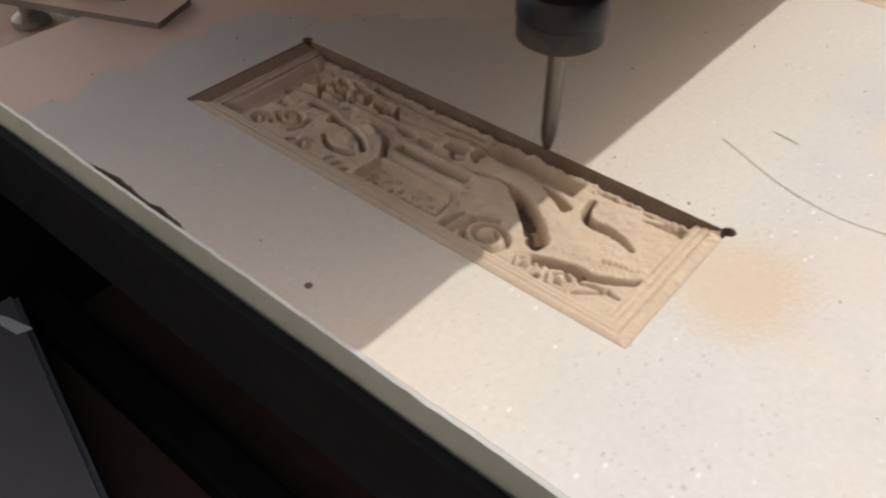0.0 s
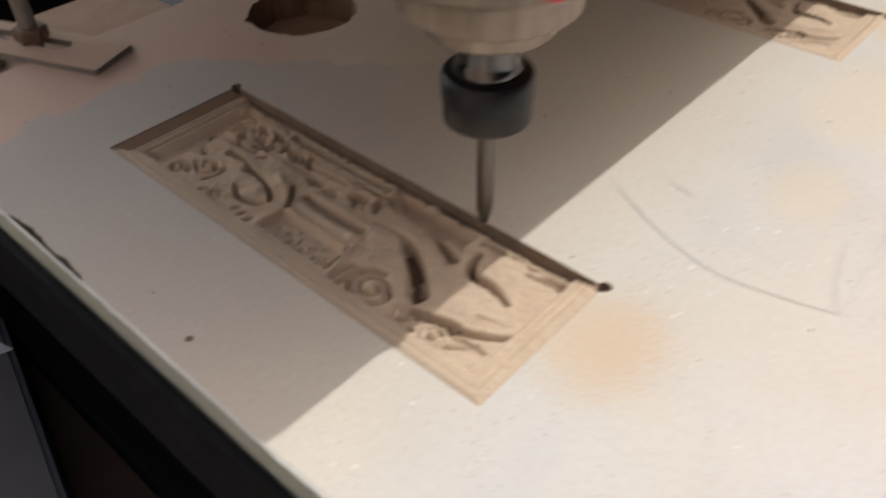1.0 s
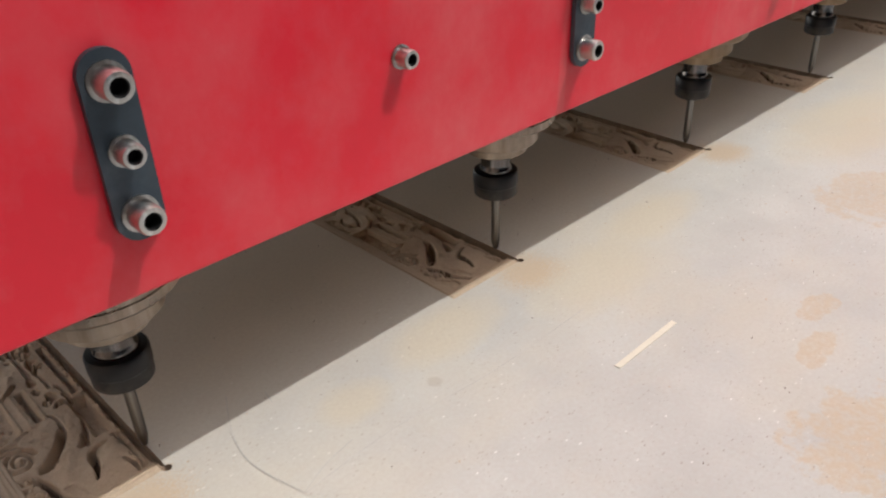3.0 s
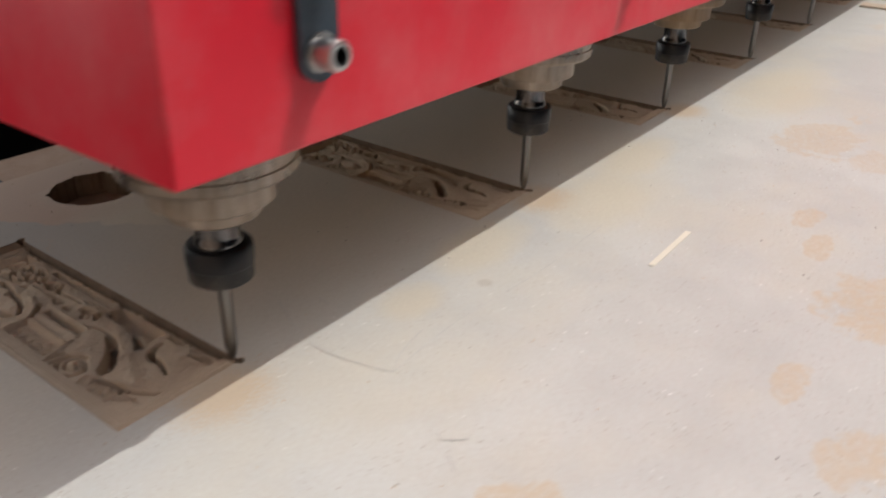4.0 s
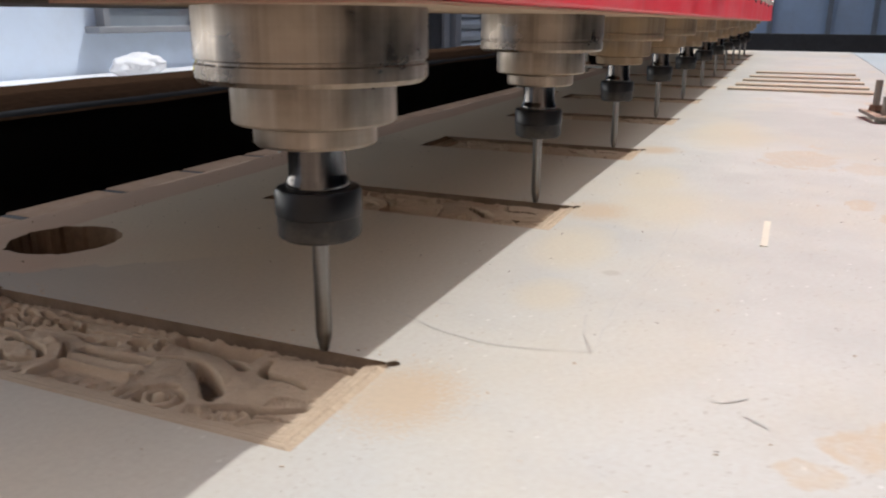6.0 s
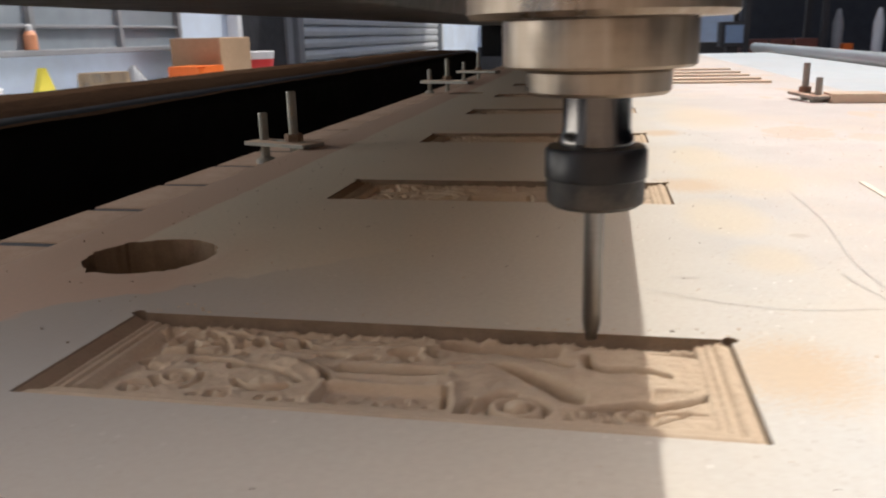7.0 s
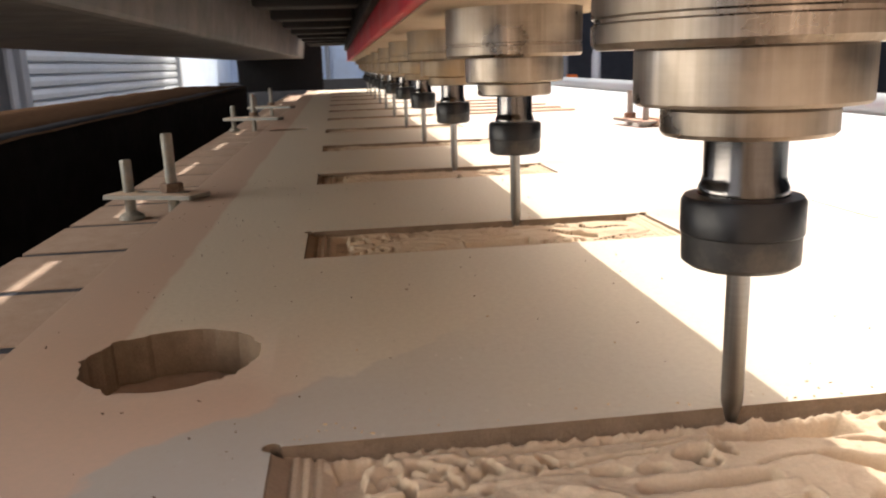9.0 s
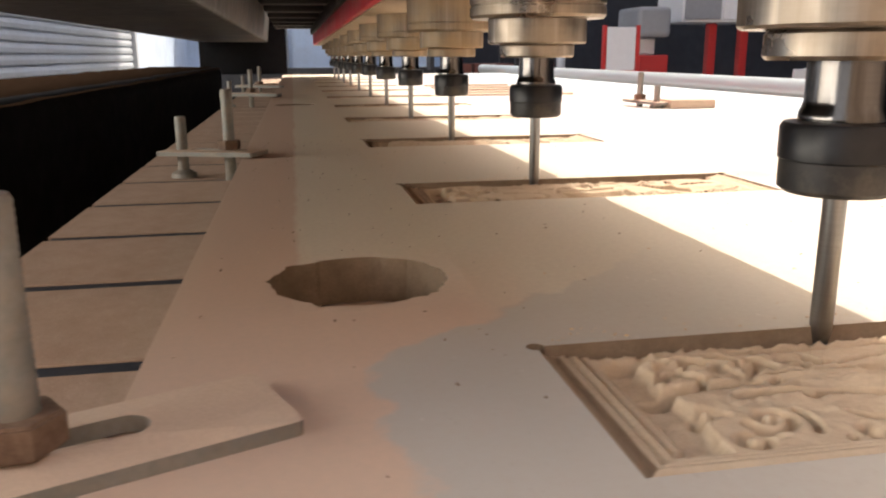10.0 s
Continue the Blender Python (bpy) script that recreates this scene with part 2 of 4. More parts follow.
ZINC = simple("dusty_zinc", (0.25, 0.25, 0.235), 0.55, 0.45, 0.3, 120, 0.3, 0.0005, dirt=(0.34, 0.26, 0.185), dirt_amount=0.6)
RUSTY = simple("rusty_nut", (0.16, 0.095, 0.062), 0.75, 0.2, 0.4, 150, 0.4, 0.0006, dirt=(0.5, 0.36, 0.25), dirt_amount=0.5)
STRAP_DUST = dust_material("strap_dust", (0.555, 0.420, 0.320), (0.57, 0.435, 0.33), 0.15)
BEAM_GREY = simple("grey_machine_paint", (0.10, 0.097, 0.095), 0.5, 0.0, 0.25, 10, 0.1, 0.001, dirt=(0.40, 0.30, 0.22), dirt_amount=0.35)
FRAME_BLACK = simple("black_machine_paint", (0.009, 0.009, 0.010), 0.8, 0.0, 0.3, 12, 0.1, 0.001, dirt=(0.022, 0.016, 0.012), dirt_amount=0.3, spec=0.08)
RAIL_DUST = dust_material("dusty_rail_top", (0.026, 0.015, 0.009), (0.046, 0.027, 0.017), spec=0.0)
SLAT = dust_material("dusty_slat", (0.44, 0.31, 0.235), (0.52, 0.385, 0.30), 0.5)
SLAT_GAP = simple("slat_gap_grey", (0.032, 0.035, 0.048), 0.6, 0.0, 0.3, 60)
TRAY_BROWN = simple("tray_brown", (0.085, 0.052, 0.038), 0.8, 0, 0.3, 10, 0.1, 0.002, spec=0.1)
GUARD_GREY = simple("guard_grey", (0.15, 0.148, 0.152), 0.7, 0, 0.2, 8, spec=0.2)
PENCIL = simple("pencil_grey", (0.50, 0.475, 0.44), 0.7, 0.0, 0.2, 200)
CONCRETE = concrete_material()
WHITE_WALL = simple("whitewashed_plaster", (0.66, 0.76, 0.90), 0.85, 0, 0.1, 3, 0.2, 0.004, dirt=(0.42, 0.42, 0.42), dirt_amount=0.3)
BOUNCE_CREAM = simple("bounce_wall_cream", (0.58, 0.45, 0.35), 0.85, 0, 0.08, 3, 0.2, 0.004)
GREY_WALL = simple("grey_wall_paint", (0.045, 0.048, 0.058), 0.8, 0, 0.25, 3, 0.2, 0.004)
SHUTTER = simple("shutter_grey", (0.60, 0.63, 0.66), 0.5, 0.1, 0.12, 3, 0.1, 0.002, dirt=(0.4, 0.4, 0.4), dirt_amount=0.2)
ROOF = simple("roof_sheet", (0.30, 0.30, 0.31), 0.6, 0.2, 0.2, 3, 0.1, 0.003)
GLASSY = simple("window_glass_dim", (0.30, 0.34, 0.38), 0.12, 0.0, 0.2, 3)
DARK = simple("dark_sheet", (0.03, 0.03, 0.035), 0.6, 0.0, 0.3, 4)
CARD = simple("brown_cardboard", (0.42, 0.28, 0.17), 0.85, 0, 0.15, 12, 0.1, 0.002)
ORANGE = simple("orange_plastic", (0.80, 0.16, 0.02), 0.5, 0, 0.1, 12)
PALE_ORANGE = simple("faded_orange_plastic", (0.80, 0.36, 0.20), 0.5, 0, 0.1, 12)
YELLOW = simple("yellow_plastic", (0.72, 0.62, 0.08), 0.5, 0, 0.1, 12)
REDP = simple("red_plastic", (0.55, 0.03, 0.03), 0.5, 0, 0.15, 12)
WHITEP = simple("white_paint", (0.75, 0.76, 0.78), 0.5, 0, 0.08, 8)
GREYP = simple("mid_grey_paint", (0.28, 0.29, 0.31), 0.5, 0, 0.15, 8)
WHITE_FACE = simple("white_board_face", (0.50, 0.56, 0.58), 0.5, 0, 0.06, 8, dirt=(0.55, 0.50, 0.42), dirt_amount=0.3)
RAIL_STEEL = simple("pale_ground_rail", (0.40, 0.45, 0.45), 0.35, 0.2, 0.12, 8, stretch=(0.2, 8, 8))
CRATE = simple("red_brown_plastic", (0.16, 0.05, 0.035), 0.6, 0, 0.2, 12)
BLUEP = simple("blue_panel", (0.22, 0.33, 0.50), 0.4, 0, 0.1, 8)
LABEL = simple("label_print", (0.10, 0.09, 0.08), 0.6, 0, 0.1, 40)


# ---------------------------------------------------------------- mesh helpers
def part(name, bm, material, parent=None, label="", smooth=False):
    """Links a bmesh as one mesh object, under a thing or a part."""
    me = bpy.data.meshes.new(name)
    bm.normal_update()
    bm.to_mesh(me)
    bm.free()
    for m in material if isinstance(material, (list, tuple)) else (material,):
        me.materials.append(m)
    if smooth:
        me.shade_smooth()
        me.set_sharp_from_angle(angle=radians(32))
    ob = new(name, me)
    if parent:
        ob.parent = parent
    if label:
        ob["label"] = label
    return ob


def again(name, ob, parent, m, label=""):
    """Another object on the same mesh."""
    o = new(name, ob.data)
    o.parent = parent
    o.matrix_basis = m
    if label:
        o["label"] = label
    return o


def empty(name, m=None):
    ob = new(name)
    ob.empty_display_size = 0.05
    if m:
        ob.matrix_basis = m
    return ob


def box(x0, x1, y0, y1, z0, z1, bevel=0.0, seg=2, bm=None):
    bm2 = bmesh.new()
    bmesh.ops.create_cube(bm2, size=1)
    for v in bm2.verts:
        v.co = Vector(((x0 + x1) / 2 + v.co.x * (x1 - x0), (y0 + y1) / 2 + v.co.y * (y1 - y0), (z0 + z1) / 2 + v.co.z * (z1 - z0)))
    if bevel:
        bmesh.ops.bevel(bm2, geom=bm2.edges[:], offset=bevel, segments=seg, profile=0.5, affect="EDGES")
    if bm is None:
        return bm2
    me = bpy.data.meshes.new("tmp")
    bm2.to_mesh(me)
    bm2.free()
    bm.from_mesh(me)
    bpy.data.meshes.remove(me)
    return bm


def lathe(profile, n=48, bm=None, m=None, cap=True):
    """A body turned about z from (radius, height) pairs, bottom to top."""
    bm = bm or bmesh.new()
    rings = []
    for r, z in profile:
        ring = []
        for i in range(n):
            a = 2 * math.pi * i / n
            co = Vector((r * math.cos(a), r * math.sin(a), z))
            ring.append(bm.verts.new(m @ co if m else co))
        rings.append(ring)
    for a, b in zip(rings, rings[1:]):
        for i in range(n):
            bm.faces.new((a[i], a[(i + 1) % n], b[(i + 1) % n], b[i]))
    if cap:
        bm.faces.new(rings[0][::-1])
        bm.faces.new(rings[-1])
    return bm


def prism(points, z0, z1, bevel=0.0, bm=None):
    """An upright prism on a plan outline."""
    bm = bm or bmesh.new()
    lo = [bm.verts.new((x, y, z0)) for x, y in points]
    hi = [bm.verts.new((x, y, z1)) for x, y in points]
    n = len(points)
    bm.faces.new(lo[::-1])
    bm.faces.new(hi)
    for i in range(n):
        bm.faces.new((lo[i], lo[(i + 1) % n], hi[(i + 1) % n], hi[i]))
    if bevel:
        bmesh.ops.bevel(bm, geom=[e for e in bm.edges if abs(e.verts[0].co.z - e.verts[1].co.z) < 1e-9], offset=bevel, segments=2, affect="EDGES")
    return bm


def rounded(x0, x1, y0, y1, r, n=8):
    pts = []
    for cx, cy, a0 in ((x1 - r, y1 - r, 0), (x0 + r, y1 - r, 90), (x0 + r, y0 + r, 180), (x1 - r, y0 + r, 270)):
        for i in range(n + 1):
            a = radians(a0 + 90 * i / n)
            pts.append((cx + r * math.cos(a), cy + r * math.sin(a)))
    return pts


# ---------------------------------------------------------------- hall
def build_hall():
    g = part("ground", box(-60, 80, -60, 60, FLOOR - 0.2, FLOOR), CONCRETE)
    tagged(g, "worn grey concrete workshop floor", "floor", kind="structure")
    wall_y = 2.2
    wall = bmesh.new()
    for x0, x1, z0, z1 in ((-3, WIN[0], FLOOR, 4.6), (WIN[1], 16, FLOOR, 4.6), (WIN[0], WIN[1], FLOOR, WIN[2]), (WIN[0], WIN[1], WIN[3], 4.6)):
        box(x0, x1, wall_y, wall_y + 0.2, z0, z1, bm=wall)
    wb = part("wall_back", wall, WHITE_WALL)
    tagged(wb, "bluish whitewashed plaster workshop wall", "wall", kind="structure")
    we = part("wall_end", box(16.0, 16.2, -9, wall_y + 0.2, FLOOR, 4.6), WHITE_WALL)
    tagged(we, "pale blue end wall of the workshop", "wall", kind="structure")
    # carried on out of view to x = -3, to cut low sky light
    wf = part("wall_front", box(-3.0, 16, -9.2, -9.0, FLOOR, 4.6), GREY_WALL)
    tagged(wf, "dark grey workshop wall, near stretch unseen and added to block low sky", "wall", kind="structure")
    # roof pieces out of view, laid out to steer sun and sky light
    roof = bmesh.new()
    for x0, x1, y0, y1 in ((-3, 11.5, 1.5, wall_y + 0.4), (6.5, 11.5, -9.2, 1.5), (-3, 4.6, -9.2, -5.5), (4.6, 6.5, -9.2, -3.0)):
        box(x0, x1, y0, y1, 4.6, 4.68, bm=roof)
    # unseen wall behind the camera, added to throw warm light on the board
    wn = part("wall_near", box(-3.2, -3.0, -9, wall_y + 0.2, FLOOR, 4.6), BOUNCE_CREAM)
    tagged(wn, "unseen cream wall, added to bounce warm fill light", "wall", kind="structure")
    tagged(part("ceiling", roof, ROOF), "unseen grey sheet roof, pieced and left open to shape the daylight", "ceiling", kind="structure")


build_hall()


# ---------------------------------------------------------------- the board
def build_board():
    board = empty("wooden_board")
    tagged(board, "pale MDF board with carved panels, dusty with sawdust", "board")
    holes = ((0.069, 0.2265, 0.0275), (0.998, 0.243, 0.0275))
    bm = bmesh.new()
    xs = {BX0 + 0.012, BX1}
    for p in ROW:
        xs |= {p - W, p - 0.0025, p, p + 0.0025}
    for hx, hy, hr in holes:
        xs |= {hx - 0.032, hx + 0.032}
    xs = sorted(xs)
    ys = [BY0, -0.0025, 0.0, 0.0025, L - 0.0025, L, L + 0.0025, 0.194, 0.259, 0.276, BY1]
    grid = {}

    def vert(x, y, z=0.0):
        k = (round(x, 5), round(y, 5), round(z, 5))
        if k not in grid:
            grid[k] = bm.verts.new(k)
        return grid[k]

    for x0, x1 in zip(xs, xs[1:]):
        xm = (x0 + x1) / 2
        for y0, y1 in zip(ys, ys[1:]):
            ym = (y0 + y1) / 2
            if 0 < ym < L and any(p - W < xm < p for p in ROW):
                continue
            if any(p < xm < p + 0.0025 for p in ROW) and (abs(ym) < 0.0025 or abs(ym - L) < 0.0025):
                continue
            if any(p - W < xm < p for p in ROW) and (abs(ym) < 0.0025 or abs(ym - L) < 0.0025):
                if any(p - 0.0025 < xm < p for p in ROW):
                    continue
            hit = [h for h in holes if abs(h[0] - xm) < 0.02 and 0.194 < ym < 0.259]
            if any(abs(h[0] - xm) < 0.02 and 0.194 < ym < 0.276 for h in holes):
                if y0 > 0.25:
                    continue
                hx, hy, hr = hit[0]
                n = 72
                ring, low = [], []
                for i in range(n):
                    a = 2 * math.pi * i / n
                    r = hr * (1 + 0.05 * noise.noise((3 * math.cos(a), 3 * math.sin(a), hx)) + 0.045 * noise.noise((11 * math.cos(a), 11 * math.sin(a), 3)))
                    if i in (9, 10, 17, 30, 31, 44):
                        r *= 1.06
                    ring.append(bm.verts.new((hx + r * math.cos(a), hy + r * math.sin(a), -0.0004)))
                    low.append(bm.verts.new((hx + r * 0.97 * math.cos(a), hy + r * 0.97 * math.sin(a), -BT)))
                # square rim split at the same angles
                sq = []
                for i in range(n):
                    a = 2 * math.pi * i / n
                    c, s = math.cos(a), math.sin(a)
                    tx = 0.032 / max(abs(c), 1e-6)
                    ty = ((0.276 - hy) if s > 0 else (hy - 0.194)) / max(abs(s), 1e-6)
                    k = min(tx, ty)
                    sq.append(bm.verts.new((hx + c * k, hy + s * k, 0)))
                for i in range(n):
                    j = (i + 1) % n
                    a, b = sq[i].co, sq[j].co
                    extra = []
                    if abs(a.x - b.x) > 1e-6 and abs(a.y - b.y) > 1e-6:
                        extra = [bm.verts.new((hx + math.copysign(0.032, (a.x + b.x) / 2 - hx), 0.276 if (a.y + b.y) / 2 > hy else 0.194, 0))]
                    bm.faces.new([ring[i], sq[i], *extra, sq[j], ring[j]])
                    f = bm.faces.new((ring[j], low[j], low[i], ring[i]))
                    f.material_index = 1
                continue
            bm.faces.new((vert(x0, y0), vert(x1, y0), vert(x1, y1), vert(x0, y1)))
    # plunge marks of the cutter, three quarters of them outside the panel
    for p in ROW:
        for cy, a0 in ((0.0, 180), (L, -90)):
            arc, flat, deep = [], [], []
            for i in range(19):
                a = radians(a0 + 15 * i)
                c, sn = math.cos(a), math.sin(a)
                k = 0.0025 / max(abs(c), abs(sn))
                r = PLUNGE * (0.93 + 0.06 * noise.noise((4 * c, 4 * sn, p)))
                arc.append(bm.verts.new((p + r * c, cy + r * sn, -0.0001)))
                flat.append(bm.verts.new((p + k * c, cy + k * sn, 0)))
                deep.append(bm.verts.new((p + r * c, cy + r * sn, -0.011)))
            mid = bm.verts.new((p, cy, -0.012))
            for i in range(18):
                bm.faces.new((arc[i], flat[i], flat[i + 1], arc[i + 1]))
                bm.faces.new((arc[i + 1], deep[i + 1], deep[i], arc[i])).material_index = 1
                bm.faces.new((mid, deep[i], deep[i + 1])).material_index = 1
    # the sawn end, with its chips
    n = 420
    top, rim, low, hurt = [], [], [], []
    for i in range(n + 1):
        y = BY0 + (BY1 - BY0) * i / n
        w = 0.0004 * noise.noise((y * 40, 1.3, 0)) + 0.00035 * noise.noise((y * 160, 4.1, 0))
        split = 0.0
        for cy, half, deep in ((0.164, 0.017, 0.0020), (0.140, 0.012, 0.0014)):
            split = max(split, deep * max(0.0, 1 - abs(y - cy) / half) ** 0.7)
        split *= max(0.25, 0.9 + 0.5 * noise.noise((y * 150, 7.7, 0)) + 0.3 * noise.noise((y * 500, 2.7, 0)))
        top.append(bm.verts.new((BX0 + 0.012, y, 0)))
        rim.append((bm.verts.new((BX0 + 0.0012 + w + split, y, 0)), bm.verts.new((BX0 + 0.0010 + w + split * 0.6, y, -0.0002 - 5.0 * split)),
                    bm.verts.new((BX0 + 0.0008 + w, y, -0.0002 - 0.1 * split)), bm.verts.new((BX0 + w, y, -0.0009 - 0.1 * split))))
        low.append(bm.verts.new((BX0 + 0.3 * w, y, -BT)))
        hurt.append(split > 0.0004)
    for i in range(n):
        bm.faces.new((rim[i][0], top[i], top[i + 1], rim[i + 1][0]))
        for k in range(3):
            bm.faces.new((rim[i][k + 1], rim[i][k], rim[i + 1][k], rim[i + 1][k + 1])).material_index = 3 if k == 2 else 1 if hurt[i] else 0
        bm.faces.new((low[i], rim[i][3], rim[i + 1][3], low[i + 1])).material_index = 2
    # back and front edges, far end
    for a, b in (((BX0 + 0.001, BY1), (BX1, BY1)), ((BX1, BY0), (BX0 + 0.001, BY0)), ((BX1, BY1), (BX1, BY0))):
        f = bm.faces.new([bm.verts.new((*b, 0)), bm.verts.new((*a, 0)), bm.verts.new((*a, -BT)), bm.verts.new((*b, -BT))])
        f.material_index = 2
    bmesh.ops.recalc_face_normals(bm, faces=[])
    for f in bm.faces:
        f.normal_update()
        if abs(f.normal.z) > 0.9 and f.normal.z < 0:
            f.normal_flip()
    part("board_top", bm, (MDF, DARK_CORE, MDF_EDGE, EDGE_LIGHT), board)
    return board


BOARD = build_board()


def build_white_board():
    b = part("white_board", box(-0.05, 2.86, -0.545, BY0 - 0.003, -BT, -0.0008, 0.0012), WHITE_FACE)
    tagged(b, "clean white faced board lying beside the carved one", "board")


build_white_board()


# ---------------------------------------------------------------- carving
class Relief:
    """Heights of the carved panel, in millimetres; u along the panel, v across it."""

    def __init__(self, step):
        self.nu, self.nv = round(L * 1000 / step) + 1, round(W * 1000 / step) + 1
        self.u, self.v = np.meshgrid(np.linspace(0, L * 1000, self.nu), np.linspace(0, W * 1000, self.nv), indexing="ij")
        self.h = np.full_like(self.u, -2.5)

    def turned(self, u, v, turn):
        t = radians(turn)
        return (self.u - u) * math.cos(t) + (self.v - v) * math.sin(t), -(self.u - u) * math.sin(t) + (self.v - v) * math.cos(t)

    def swell(self, u, v, a, b, turn, high):
        x, y = self.turned(u, v, turn)
        self.h += high * np.exp(-(x / a) ** 2 - (y / b) ** 2)

    def pit(self, u, v, a, b, turn, level, soft=0.17):
        """A hollow with an oval rim, sunk to the level."""
        x, y = self.turned(u, v, turn)
        d = np.sqrt((x / a) ** 2 + (y / b) ** 2)
        m = np.clip((1 + soft - d) / (2 * soft), 0, 1)
        m = m * m * (3 - 2 * m)
        self.h = np.where(self.h > level, self.h * (1 - m) + level * m, self.h)

    def cut(self, a, b, c, w0, w1, level, soft=0.17):
        """A furrow along a bent line, with its width at both ends."""
        best = np.full_like(self.u, 99.0)
        for i in range(61):
            f = i / 60
            x = (1 - f) ** 2 * a[0] + 2 * f * (1 - f) * b[0] + f * f * c[0]
            y = (1 - f) ** 2 * a[1] + 2 * f * (1 - f) * b[1] + f * f * c[1]
            best = np.minimum(best, np.hypot(self.u - x, self.v - y) / (w0 + (w1 - w0) * f))
        m = np.clip((1 + soft - best) / (2 * soft), 0, 1)
        m = m * m * (3 - 2 * m)
        self.h = np.where(self.h > level, self.h * (1 - m) + level * m, self.h)

    def box_cut(self, u0, u1, v0, v1, level, soft=0.8):
        d = np.minimum(np.minimum(self.u - u0, u1 - self.u), np.minimum(self.v - v0, v1 - self.v))
        m = np.clip((d + soft) / (2 * soft), 0, 1)
        m = m * m * (3 - 2 * m)
        self.h = np.where(self.h > level, self.h * (1 - m) + level * m, self.h)

    def bead(self, a, b, c, w, high):
        """A raised rounded cord along a bent line."""
        best = np.full_like(self.u, 99.0)
        for i in range(61):
            f = i / 60
            x = (1 - f) ** 2 * a[0] + 2 * f * (1 - f) * b[0] + f * f * c[0]
            y = (1 - f) ** 2 * a[1] + 2 * f * (1 - f) * b[1] + f * f * c[1]
            best = np.minimum(best, np.hypot(self.u - x, self.v - y))
        self.h += high * np.exp(-(best / w) ** 2)

    def rosette(self, u, v, r, petals):
        d, a = np.hypot(self.u - u, self.v - v), np.arctan2(self.v - v, self.u - u)
        rim = r * (1 + 0.10 * np.cos(petals * a + u))
        self.h += 0.9 * np.exp(-((d - 0.78 * rim) / (0.20 * r)) ** 2) + 1.3 * np.exp(-(d / (0.36 * r)) ** 2)
        self.h -= 1.7 * np.exp(-((d - 0.52 * rim) / (0.15 * r)) ** 2) + 1.1 * np.exp(-((d - 1.12 * rim) / (0.14 * r)) ** 2)

    def volute(self, u, v, r, turns, start, depth):
        best = np.full_like(self.u, 99.0)
        n = int(50 * turns)
        for i in range(n + 1):
            f = i / n
            a = radians(start) + 2 * math.pi * turns * f
            rr = r * (1 - 0.78 * f)
            best = np.minimum(best, np.hypot(self.u - u - rr * math.cos(a), self.v - v - 0.8 * rr * math.sin(a)) / (1.15 - 0.5 * f))
        self.h -= depth * np.exp(-best ** 2)


